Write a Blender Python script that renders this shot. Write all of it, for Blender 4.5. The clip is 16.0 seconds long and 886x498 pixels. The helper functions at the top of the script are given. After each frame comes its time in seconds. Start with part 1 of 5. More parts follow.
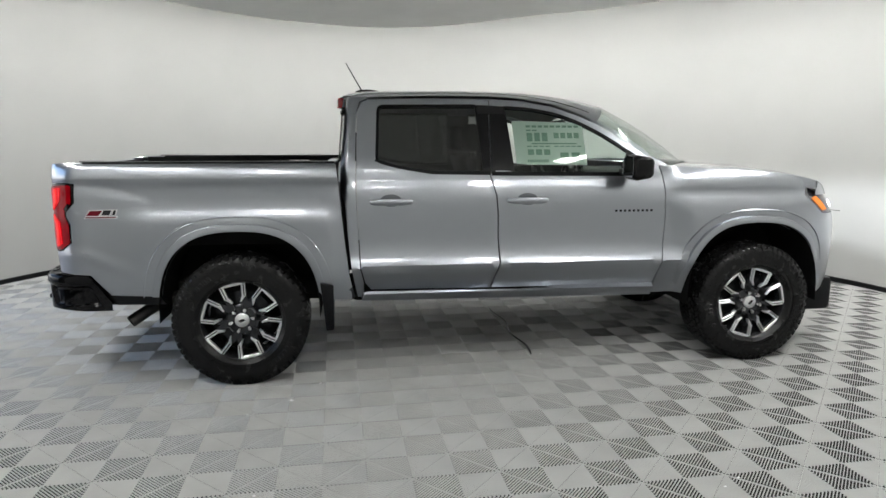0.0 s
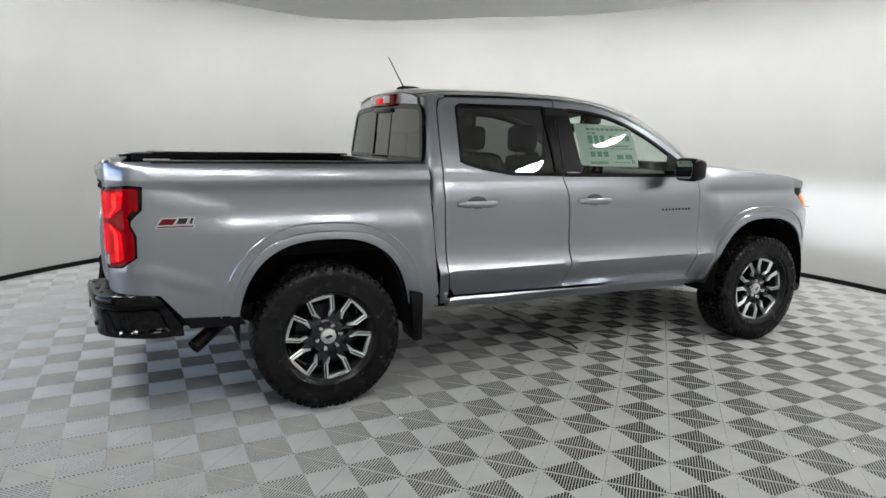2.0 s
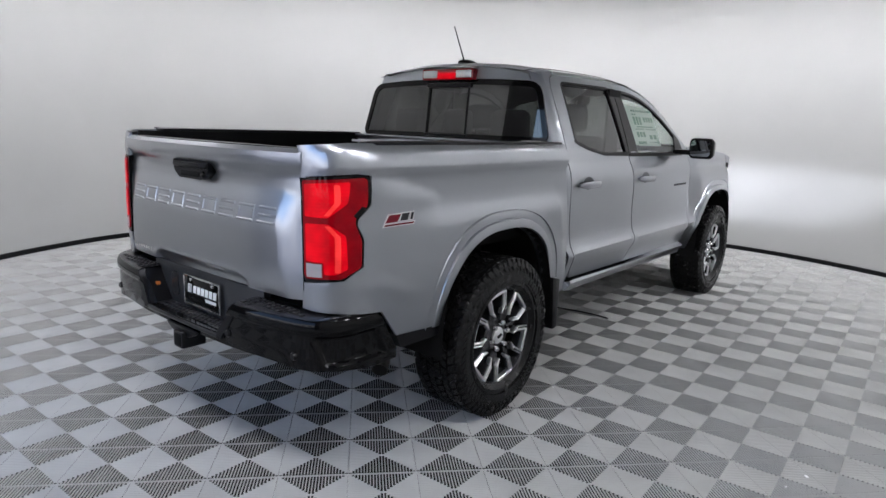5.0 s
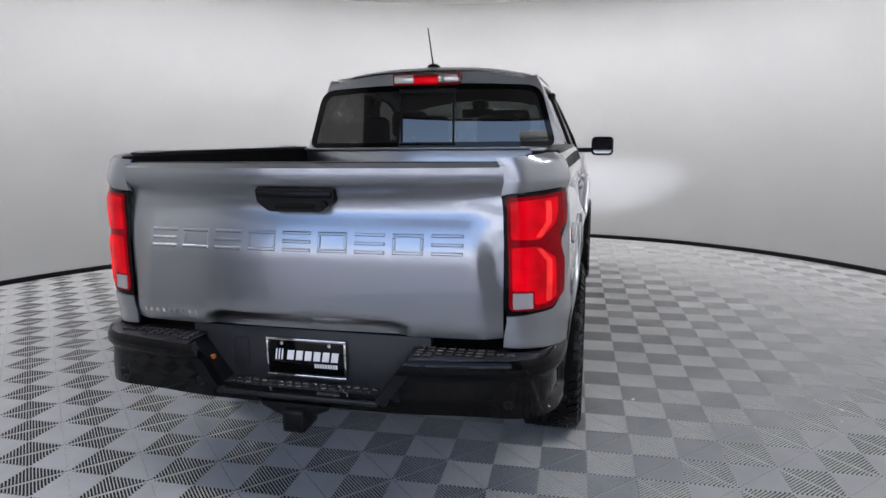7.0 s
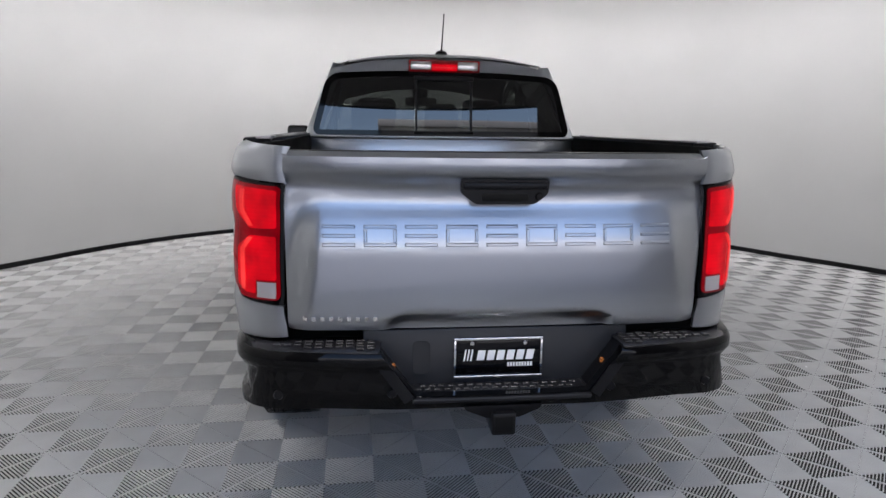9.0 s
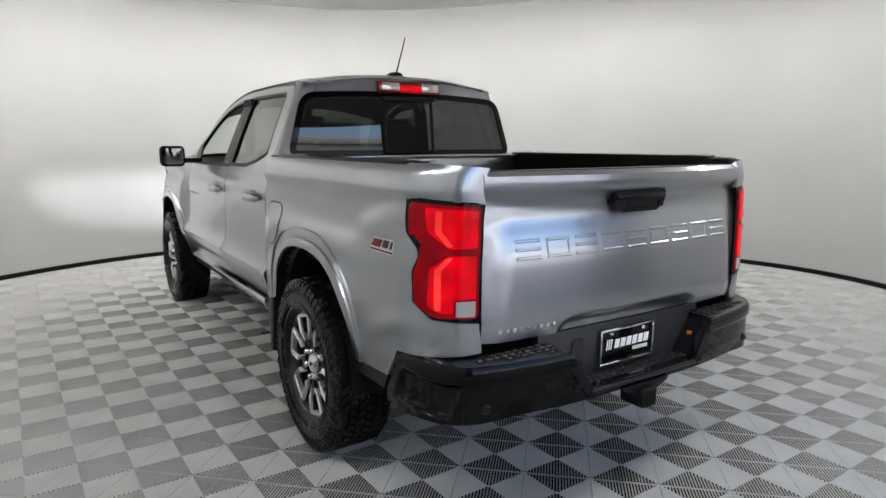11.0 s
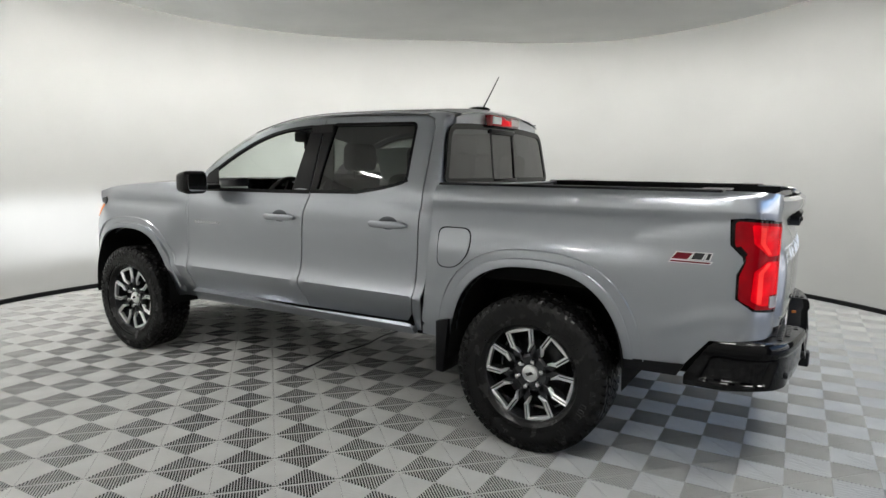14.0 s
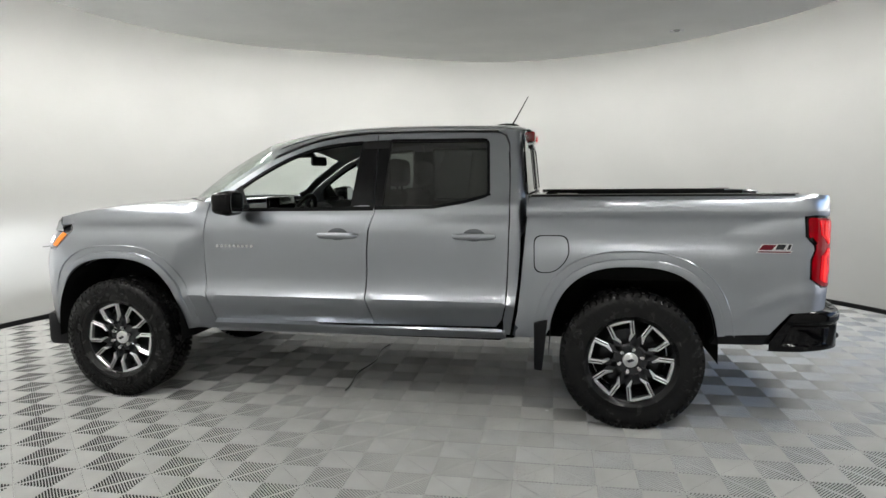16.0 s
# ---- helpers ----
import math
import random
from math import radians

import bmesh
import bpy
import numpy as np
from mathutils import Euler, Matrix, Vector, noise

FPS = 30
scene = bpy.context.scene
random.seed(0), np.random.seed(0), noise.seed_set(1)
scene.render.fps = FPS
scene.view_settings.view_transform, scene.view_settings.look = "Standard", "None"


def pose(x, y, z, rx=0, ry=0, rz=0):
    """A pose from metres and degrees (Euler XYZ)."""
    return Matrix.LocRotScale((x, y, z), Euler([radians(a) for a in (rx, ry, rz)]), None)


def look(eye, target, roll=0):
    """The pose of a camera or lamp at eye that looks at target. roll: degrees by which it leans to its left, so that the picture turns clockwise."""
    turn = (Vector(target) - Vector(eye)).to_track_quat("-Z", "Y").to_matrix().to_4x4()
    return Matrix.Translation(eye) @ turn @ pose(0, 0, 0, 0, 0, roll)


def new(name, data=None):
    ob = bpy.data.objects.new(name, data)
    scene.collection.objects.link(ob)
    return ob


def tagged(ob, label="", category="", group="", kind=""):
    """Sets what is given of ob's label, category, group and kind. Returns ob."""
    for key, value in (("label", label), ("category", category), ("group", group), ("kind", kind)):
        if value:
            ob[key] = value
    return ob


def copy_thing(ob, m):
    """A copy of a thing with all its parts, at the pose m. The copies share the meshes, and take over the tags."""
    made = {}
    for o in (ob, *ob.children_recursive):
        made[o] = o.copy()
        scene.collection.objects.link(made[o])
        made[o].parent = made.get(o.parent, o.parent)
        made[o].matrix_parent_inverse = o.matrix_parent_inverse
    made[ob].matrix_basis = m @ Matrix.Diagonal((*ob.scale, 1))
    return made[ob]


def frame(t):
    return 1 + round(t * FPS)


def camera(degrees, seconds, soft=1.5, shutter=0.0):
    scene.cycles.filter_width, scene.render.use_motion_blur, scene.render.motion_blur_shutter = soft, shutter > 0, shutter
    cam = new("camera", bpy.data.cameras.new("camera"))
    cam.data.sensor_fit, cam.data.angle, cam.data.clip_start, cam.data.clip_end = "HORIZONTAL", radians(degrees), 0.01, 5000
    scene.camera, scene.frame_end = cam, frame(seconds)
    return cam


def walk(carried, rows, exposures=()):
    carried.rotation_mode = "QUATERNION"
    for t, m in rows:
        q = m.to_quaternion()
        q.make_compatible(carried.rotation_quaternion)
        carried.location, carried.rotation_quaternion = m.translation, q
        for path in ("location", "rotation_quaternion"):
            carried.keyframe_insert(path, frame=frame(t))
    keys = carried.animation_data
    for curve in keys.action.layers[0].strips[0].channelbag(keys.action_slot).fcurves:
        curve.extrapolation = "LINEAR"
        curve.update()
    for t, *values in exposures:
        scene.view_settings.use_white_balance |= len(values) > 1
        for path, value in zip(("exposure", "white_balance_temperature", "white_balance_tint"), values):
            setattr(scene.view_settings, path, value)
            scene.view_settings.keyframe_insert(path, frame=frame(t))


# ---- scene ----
cam = camera(70.6, 16.0)

PATH = [
    (0, (-0.967, -4.681, 1.479), (-0.695, -2.729, 1.135), 0.1),
    (0.5, (-1.373, -4.534, 1.483), (-0.964, -2.606, 1.142), 0.4),
    (1, (-1.801, -4.428, 1.496), (-1.23, -2.546, 1.132), 0.4),
    (1.5, (-2.154, -4.311, 1.478), (-1.456, -2.473, 1.114), 1.2),
    (2, (-2.481, -4.149, 1.486), (-1.662, -2.358, 1.137), 1.2),
    (2.5, (-2.818, -4.001, 1.472), (-1.852, -2.293, 1.085), 1.8),
    (3, (-3.123, -3.813, 1.446), (-2.037, -2.189, 1.018), 2.1),
    (3.5, (-3.423, -3.546, 1.454), (-2.256, -1.978, 1.031), 1.4),
    (4, (-3.713, -3.245, 1.449), (-2.459, -1.742, 1.039), 1.4),
    (6.5, (-4.602, -1.367, 1.395), (-2.744, -0.716, 1.041), 0.8),
    (7, (-4.673, -0.966, 1.396), (-2.76, -0.5, 1.045), -0.6),
    (7.5, (-4.646, -0.565, 1.393), (-2.697, -0.307, 1.025), -0.9),
    (8, (-4.681, -0.225, 1.383), (-2.715, -0.147, 1.022), -0.0),
    (8.5, (-4.729, 0.088, 1.392), (-2.764, 0.032, 1.019), 0.5),
    (11, (-4.336, 1.885, 1.408), (-2.681, 0.813, 1.075), 0.0),
    (11.5, (-4.185, 2.23, 1.435), (-2.623, 1.016, 1.141), -0.9),
    (12, (-3.966, 2.549, 1.421), (-2.509, 1.206, 1.153), -1.3),
    (12.5, (-3.74, 2.879, 1.424), (-2.386, 1.43, 1.169), -0.7),
    (13, (-3.514, 3.221, 1.435), (-2.28, 1.666, 1.191), -0.0),
    (13.5, (-3.209, 3.481, 1.424), (-2.08, 1.848, 1.181), 0.2),
    (14, (-2.876, 3.744, 1.427), (-1.849, 2.047, 1.171), 0.7),
    (14.5, (-2.527, 3.995, 1.444), (-1.643, 2.218, 1.2), 1.1),
    (15, (-2.102, 4.21, 1.458), (-1.378, 2.36, 1.222), 0.5),
    (15.5, (-1.717, 4.409, 1.454), (-1.163, 2.5, 1.228), -0.1),
    (16, (-1.314, 4.538, 1.453), (-0.919, 2.591, 1.228), -0.6),
]
walk(cam, [(t, look(eye, target, roll)) for t, eye, target, roll in PATH], exposures=[(0, 1.85, 6450, 10), (2, 1.85, 6400, 11), (4, 1.83, 6120, 15), (6.5, 1.66, 6160, 17), (8.5, 1.67, 6240, 18), (11, 1.80, 6500, 13), (16, 1.90, 6550, 10)])

# ---------------------------------------------------------------- world, lights
world = bpy.data.worlds.new("sky_world")
world.use_nodes = True
scene.world = world
wn = world.node_tree.nodes
sky = wn.new("ShaderNodeTexSky")
sky.sky_type = 'NISHITA'
sky.sun_disc = False
sky.sun_elevation, sky.sun_rotation = radians(42), radians(70)
world.node_tree.links.new(sky.outputs[0], wn["Background"].inputs[0])
wn["Background"].inputs[1].default_value = 0.125
sun_data = bpy.data.lights.new("sun", 'SUN')
sun_data.energy, sun_data.angle, sun_data.color = 4.0, radians(0.5), (1, 0.95, 0.88)
sun = new("sun", sun_data)
sun.matrix_world = look((-6, 4, 7), (-9, 0, 0))

# low beams of the truck's headlamps
for beam_y in (-0.60, 0.60):
    beam_data = bpy.data.lights.new("headlamp_beam", 'SPOT')
    beam_data.energy, beam_data.spot_size, beam_data.spot_blend, beam_data.shadow_soft_size = 26, radians(100), 0.5, 0.0008
    beam_data.color = (0.93, 0.96, 1.0)
    beam = new("headlamp_beam", beam_data)
    beam.matrix_world = look((2.424, beam_y, 0.9862), (4.3, beam_y * 1.1, 0.86)) @ Matrix.Diagonal((1, 0.30, 1, 1))

# ---------------------------------------------------------------- materials


def mat(name, color, rough=0.5, metal=0.0, noise_scale=0.0, vary=0.0, bump=0.0, bump_scale=60.0, coat=0.0, spec=0.5):
    m = bpy.data.materials.new(name)
    m.use_nodes = True
    nt = m.node_tree
    b = nt.nodes["Principled BSDF"]
    b.inputs["Base Color"].default_value = (*color, 1)
    b.inputs["Roughness"].default_value = rough
    b.inputs["Metallic"].default_value = metal
    b.inputs["Coat Weight"].default_value = coat
    b.inputs["Coat Roughness"].default_value = 0.03
    b.inputs["Coat IOR"].default_value = 1.6
    b.inputs["Specular IOR Level"].default_value = spec
    co = nt.nodes.new("ShaderNodeTexCoord")
    if vary:
        n = nt.nodes.new("ShaderNodeTexNoise")
        n.inputs["Scale"].default_value = noise_scale
        n.inputs["Detail"].default_value = 6
        nt.links.new(co.outputs["Object"], n.inputs["Vector"])
        r = nt.nodes.new("ShaderNodeMapRange")
        r.inputs[1].default_value, r.inputs[2].default_value = 0.3, 0.7
        r.inputs[3].default_value, r.inputs[4].default_value = 1 - vary, 1 + vary
        nt.links.new(n.outputs["Fac"], r.inputs[0])
        mul = nt.nodes.new("ShaderNodeVectorMath")
        mul.operation = 'SCALE'
        mul.inputs[0].default_value = color
        nt.links.new(r.outputs[0], mul.inputs["Scale"])
        nt.links.new(mul.outputs[0], b.inputs["Base Color"])
        rr = nt.nodes.new("ShaderNodeMapRange")
        rr.inputs[1].default_value, rr.inputs[2].default_value = 0.3, 0.7
        rr.inputs[3].default_value, rr.inputs[4].default_value = max(0, rough - vary * 0.3), min(1, rough + vary * 0.3)
        nt.links.new(n.outputs["Fac"], rr.inputs[0])
        nt.links.new(rr.outputs[0], b.inputs["Roughness"])
    if bump:
        n2 = nt.nodes.new("ShaderNodeTexNoise")
        n2.inputs["Scale"].default_value = bump_scale
        n2.inputs["Detail"].default_value = 4
        nt.links.new(co.outputs["Object"], n2.inputs["Vector"])
        bp = nt.nodes.new("ShaderNodeBump")
        bp.inputs["Strength"].default_value = bump
        bp.inputs["Distance"].default_value = 0.004
        nt.links.new(n2.outputs["Fac"], bp.inputs["Height"])
        nt.links.new(bp.outputs[0], b.inputs["Normal"])
    return m


def glow(name, color, strength, base=(0.3, 0.3, 0.3), rough=0.3):
    m = mat(name, base, rough)
    b = m.node_tree.nodes["Principled BSDF"]
    b.inputs["Emission Color"].default_value = (*color, 1)
    b.inputs["Emission Strength"].default_value = strength
    return m


def lens_glow(name, color, strength, base, rough):
    """Lit lamp lens: the light behind it is uneven, in fine vertical flutes and soft patches."""
    m = glow(name, color, strength, base, rough)
    nt = m.node_tree
    b = nt.nodes["Principled BSDF"]
    b.inputs["Specular IOR Level"].default_value = 0.06
    b.inputs["Coat Weight"].default_value = 0.15
    co = nt.nodes.new("ShaderNodeTexCoord")
    n = nt.nodes.new("ShaderNodeTexNoise")
    n.inputs["Scale"].default_value = 14
    w = nt.nodes.new("ShaderNodeTexWave")
    w.wave_type, w.bands_direction = 'BANDS', 'Z'
    w.inputs["Scale"].default_value = 24
    nt.links.new(co.outputs["Object"], n.inputs["Vector"])
    nt.links.new(co.outputs["Object"], w.inputs["Vector"])
    r = nt.nodes.new("ShaderNodeMapRange")
    r.inputs[1].default_value, r.inputs[2].default_value = 0.3, 0.7
    r.inputs[3].default_value, r.inputs[4].default_value = strength * 0.6, strength * 1.35
    nt.links.new(n.outputs["Fac"], r.inputs[0])
    q = nt.nodes.new("ShaderNodeMapRange")
    q.inputs[3].default_value, q.inputs[4].default_value = 0.95, 1.03
    nt.links.new(w.outputs["Fac"], q.inputs[0])
    mu = nt.nodes.new("ShaderNodeMath")
    mu.operation = 'MULTIPLY'
    nt.links.new(r.outputs[0], mu.inputs[0])
    nt.links.new(q.outputs[0], mu.inputs[1])
    nt.links.new(mu.outputs[0], b.inputs["Emission Strength"])
    return m


def glass(name, tint, gloss=0.045):
    """Thin tinted pane: tinted see-through with a mirror reflection on top."""
    m = bpy.data.materials.new(name)
    m.use_nodes = True
    nt = m.node_tree
    nt.nodes.remove(nt.nodes["Principled BSDF"])
    tr = nt.nodes.new("ShaderNodeBsdfTransparent")
    tr.inputs[0].default_value = (*tint, 1)
    gl = nt.nodes.new("ShaderNodeBsdfGlossy")
    gl.inputs["Roughness"].default_value = 0.01
    lw = nt.nodes.new("ShaderNodeLayerWeight")
    lw.inputs[0].default_value = 0.5
    pw = nt.nodes.new("ShaderNodeMath")
    pw.operation = 'POWER'
    pw.inputs[1].default_value = 4.0
    nt.links.new(lw.outputs["Facing"], pw.inputs[0])
    fr = nt.nodes.new("ShaderNodeMath")
    fr.operation = 'MULTIPLY_ADD'
    fr.inputs[1].default_value, fr.inputs[2].default_value = 0.92, gloss
    nt.links.new(pw.outputs[0], fr.inputs[0])
    mx = nt.nodes.new("ShaderNodeMixShader")
    nt.links.new(fr.outputs[0], mx.inputs[0])
    nt.links.new(tr.outputs[0], mx.inputs[1])
    nt.links.new(gl.outputs[0], mx.inputs[2])
    nt.links.new(mx.outputs[0], nt.nodes["Material Output"].inputs[0])
    return m


def paint_material():
    """Silver-grey metallic car paint under a clear coat."""
    m = mat("silver_paint", (0.405, 0.426, 0.464), 0.29, 1.0, coat=1.0)
    nt = m.node_tree
    b = nt.nodes["Principled BSDF"]
    co = nt.nodes.new("ShaderNodeTexCoord")
    n = nt.nodes.new("ShaderNodeTexNoise")
    n.inputs["Scale"].default_value = 2.5
    n.inputs["Detail"].default_value = 3
    nt.links.new(co.outputs["Object"], n.inputs["Vector"])
    r = nt.nodes.new("ShaderNodeMapRange")
    r.inputs[1].default_value, r.inputs[2].default_value = 0.3, 0.7
    r.inputs[3].default_value, r.inputs[4].default_value = 0.277, 0.285
    nt.links.new(n.outputs["Fac"], r.inputs[0])
    nt.links.new(r.outputs[0], b.inputs["Roughness"])
    return m


PAINT = paint_material()
WALL = mat("wall_white", (0.385, 0.3865, 0.377), 0.75, noise_scale=1.3, vary=0.03, bump=0.08, bump_scale=25)
DOORWAY = mat("doorway_charcoal", (0.030, 0.030, 0.032), 0.7, noise_scale=3, vary=0.15, bump=0.1, bump_scale=30)
FACADE = mat("facade_white", (0.72, 0.71, 0.68), 0.8, noise_scale=1.5, vary=0.05)
CEIL = mat("ceiling_grey", (0.80, 0.80, 0.78), 0.7, noise_scale=2.0, vary=0.04, bump=0.05, bump_scale=40)
TILE = mat("tile_plastic", (0.48, 0.483, 0.472), 0.55, noise_scale=5, vary=0.08, bump=0.06, bump_scale=200, spec=0.3)
# near-black colour deepens the shade between the tile ribs
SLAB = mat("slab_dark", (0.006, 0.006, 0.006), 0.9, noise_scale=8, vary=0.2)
STEP = mat("step_plastic", (0.012, 0.012, 0.014), 0.30, bump=0.1, bump_scale=300, spec=0.3)
BLACK = mat("black_trim", (0.005, 0.005, 0.006), 0.32, bump=0.08, bump_scale=400, spec=0.2)
TRIM = mat("satin_trim", (0.022, 0.023, 0.026), 0.38, bump=0.08, bump_scale=400, spec=0.45)
GLOSS = mat("black_gloss", (0.0022, 0.0022, 0.0026), 0.04, spec=0.24)
RUBBER = mat("tyre_rubber", (0.009, 0.009, 0.0092), 0.24, noise_scale=14, vary=0.2, bump=0.10, bump_scale=150, spec=0.26)
GUNMETAL = mat("wheel_dark", (0.045, 0.046, 0.05), 0.22, 0.6)
MACHINED = mat("wheel_machined", (0.93, 0.93, 0.94), 0.32, 1.0)
# darker grey carrying the shade of the silver handle cups
CUP_SHADE = mat("cup_grey", (0.15, 0.157, 0.17), 0.3, 1.0)
MIRROR = mat("mirror_glass", (0.42, 0.44, 0.46), 0.02, 1.0)
CHROME = mat("chrome", (0.8, 0.8, 0.8), 0.08, 1.0)
INNER = mat("cabin_dark", (0.02, 0.02, 0.021), 0.8, noise_scale=12, vary=0.2, bump=0.15, bump_scale=300)
HEADLINER = mat("cabin_grey", (0.35, 0.35, 0.34), 0.9)
UNDER = mat("underbody", (0.007, 0.007, 0.007), 0.8, noise_scale=6, vary=0.3, spec=0.12)
GLASS_DARK = glass("glass_privacy", (0.14, 0.15, 0.142), 0.10)
GLASS_REAR = glass("glass_rear", (0.055, 0.06, 0.057), 0.10)
GLASS_LIGHT = glass("glass_clear", (0.88, 0.95, 0.91))
PAPER = mat("sticker_paper", (0.74, 0.84, 0.78), 0.6)
_pn = PAPER.node_tree
_pt = _pn.nodes.new("ShaderNodeBsdfTranslucent")
_pt.inputs[0].default_value = (0.60, 0.67, 0.62, 1)
_pm = _pn.nodes.new("ShaderNodeMixShader")
_pm.inputs[0].default_value = 0.35
_pn.links.new(_pn.nodes["Principled BSDF"].outputs[0], _pm.inputs[1])
_pn.links.new(_pt.outputs[0], _pm.inputs[2])
_pn.links.new(_pm.outputs[0], _pn.nodes["Material Output"].inputs[0])
HEAD_LENS = mat("headlamp_lens", (0.10, 0.10, 0.11), 0.08, 0.3, coat=1.0)
INK = mat("sticker_ink", (0.22, 0.36, 0.28), 0.7)
RED_INK = mat("badge_red", (0.14, 0.004, 0.012), 0.25, spec=0.3)
SILVER = mat("badge_silver", (0.75, 0.75, 0.75), 0.35, 0.8)
WHITE_INK = mat("plate_white", (0.8, 0.8, 0.8), 0.5)
LAMP = glow("lamp_lens", (1.0, 1.0, 0.965), 17.2, (0.8, 0.8, 0.8))
RED_GLOW = lens_glow("tail_red_glow", (1.0, 0.0003, 0.008), 0.177, (0.10, 0.001, 0.003), 0.2)
RED_GUIDE = lens_glow("tail_red_guide", (1.0, 0.045, 0.038), 0.263, (0.15, 0.004, 0.004), 0.2)
RED_LENS = mat("tail_red_lens", (0.30, 0.008, 0.012), 0.1, coat=1.0)
RED_DARK = lens_glow("tail_red_dark", (1.0, 0.001, 0.012), 0.0427, (0.06, 0.001, 0.003), 0.1)
PLATE_AMBER = glow("plate_amber", (1.0, 0.35, 0.08), 0.0285, (0.25, 0.08, 0.02), 0.2)
CARGO_LENS = mat("cargo_clear", (0.80, 0.79, 0.79), 0.15, 0.5, coat=1.0)
CLEAR_LENS = mat("lamp_clear", (0.32, 0.30, 0.31), 0.12, coat=1.0)
AMBER = glow("amber_lens", (1.0, 0.30, 0.04), 0.125, (0.5, 0.13, 0.01), 0.15)
HEAD_GLOW = glow("headlamp_glow", (0.95, 0.97, 1.0), 2.28, (0.8, 0.8, 0.8))
EARTH = mat("lot_asphalt", (0.09, 0.093, 0.10), 0.9, noise_scale=3, vary=0.2)


# ---------------------------------------------------------------- mesh helpers
def mesh_ob(name, bm, material, parent=None, label="", smooth=True, angle=35):
    me = bpy.data.meshes.new(name)
    bmesh.ops.recalc_face_normals(bm, faces=bm.faces)
    bm.to_mesh(me)
    bm.free()
    mats = material if isinstance(material, (list, tuple)) else [material]
    for k in mats:
        me.materials.append(k)
    if smooth:
        me.shade_smooth()
        me.set_sharp_from_angle(angle=radians(angle))
    ob = new(name, me)
    if parent:
        ob.parent = parent
    if label:
        tagged(ob, label)
    return ob


def part(name, bm, material, parent, label="", smooth=True, angle=35):
    return mesh_ob(name, bm, material, parent, label, smooth, angle)


def add_box(bm, lo, hi, bevel=0.0, seg=2):
    ret = bmesh.ops.create_cube(bm, size=1)
    vs = ret["verts"]
    for v in vs:
        v.co = Vector([lo[i] + (v.co[i] + 0.5) * (hi[i] - lo[i]) for i in range(3)])
    if bevel:
        es = list({e for v in vs for e in v.link_edges})
        r = bmesh.ops.bevel(bm, geom=es, offset=bevel, segments=seg, profile=0.5, affect='EDGES')
        vs = list({v for f in r["faces"] for v in f.verts} | {v for v in vs if v.is_valid})
    return vs


def box(lo, hi, bevel=0.0, seg=2):
    bm = bmesh.new()
    add_box(bm, lo, hi, bevel, seg)
    return bm


def turn(bm_verts, m):
    for v in bm_verts:
        v.co = m @ v.co


def add_lathe(bm, profile, n, axis='y', closed=False, at=(0, 0, 0)):
    """Turns a profile of (radius, along) pairs round an axis."""
    rings = []
    for k in range(n):
        a = 2 * math.pi * k / n
        ring = []
        for r, h in profile:
            c, s = r * math.cos(a), r * math.sin(a)
            p = (c, h, s) if axis == 'y' else ((c, s, h) if axis == 'z' else (h, c, s))
            ring.append(bm.verts.new(Vector(p) + Vector(at)))
        rings.append(ring)
    m = len(profile)
    for k in range(n):
        a, b = rings[k], rings[(k + 1) % n]
        for i in range(m - 1 + (1 if closed else 0)):
            j = (i + 1) % m
            quad = [a[i], a[j], b[j], b[i]]
            try:
                bm.faces.new(quad)
            except ValueError:
                pass
    bmesh.ops.remove_doubles(bm, verts=[v for r in rings for v in r], dist=1e-6)


def lathe(profile, n, axis='y', closed=False, at=(0, 0, 0)):
    bm = bmesh.new()
    add_lathe(bm, profile, n, axis, closed, at)
    return bm


def add_prism(bm, poly, lo, hi, axis='y'):
    """Extrudes a flat outline (pairs) between two planes."""
    def p3(p, h):
        return {'y': (p[0], h, p[1]), 'x': (h, p[0], p[1]), 'z': (p[0], p[1], h)}[axis]
    a = [bm.verts.new(p3(p, lo)) for p in poly]
    b = [bm.verts.new(p3(p, hi)) for p in poly]
    n = len(poly)
    fs = [bm.faces.new(a), bm.faces.new(list(reversed(b)))]
    for i in range(n):
        fs.append(bm.faces.new((a[i], b[i], b[(i + 1) % n], a[(i + 1) % n])))
    return a + b


def prism(poly, lo, hi, axis='y', bevel=0.0):
    bm = bmesh.new()
    add_prism(bm, poly, lo, hi, axis)
    bmesh.ops.recalc_face_normals(bm, faces=bm.faces)
    if bevel:
        bmesh.ops.bevel(bm, geom=list(bm.edges), offset=bevel, segments=2, profile=0.5, affect='EDGES')
    return bm


def tube(points, radius, sides=10, taper=None):
    """A round tube along a line of points."""
    bm = bmesh.new()
    pts = [Vector(p) for p in points]
    rings = []
    for i, p in enumerate(pts):
        d = (pts[min(i + 1, len(pts) - 1)] - pts[max(i - 1, 0)]).normalized()
        q = d.to_track_quat('Z', 'Y')
        r = radius if taper is None else radius + (taper - radius) * i / (len(pts) - 1)
        rings.append([bm.verts.new(p + q @ Vector((r * math.cos(2 * math.pi * k / sides), r * math.sin(2 * math.pi * k / sides), 0))) for k in range(sides)])
    for a, b in zip(rings, rings[1:]):
        for k in range(sides):
            bm.faces.new((a[k], a[(k + 1) % sides], b[(k + 1) % sides], b[k]))
    bm.faces.new(list(reversed(rings[0])))
    bm.faces.new(rings[-1])
    return bm


# ---------------------------------------------------------------- room
from mathutils.geometry import delaunay_2d_cdt

ROOM_X, ROOM_Y = -0.05, -0.15
CEIL_Z, TOP_Z, COVE = 2.88, 3.50, 1.50


def ceiling_z(x, y):
    return CEIL_Z - 0.012 * y + 0.006 * x


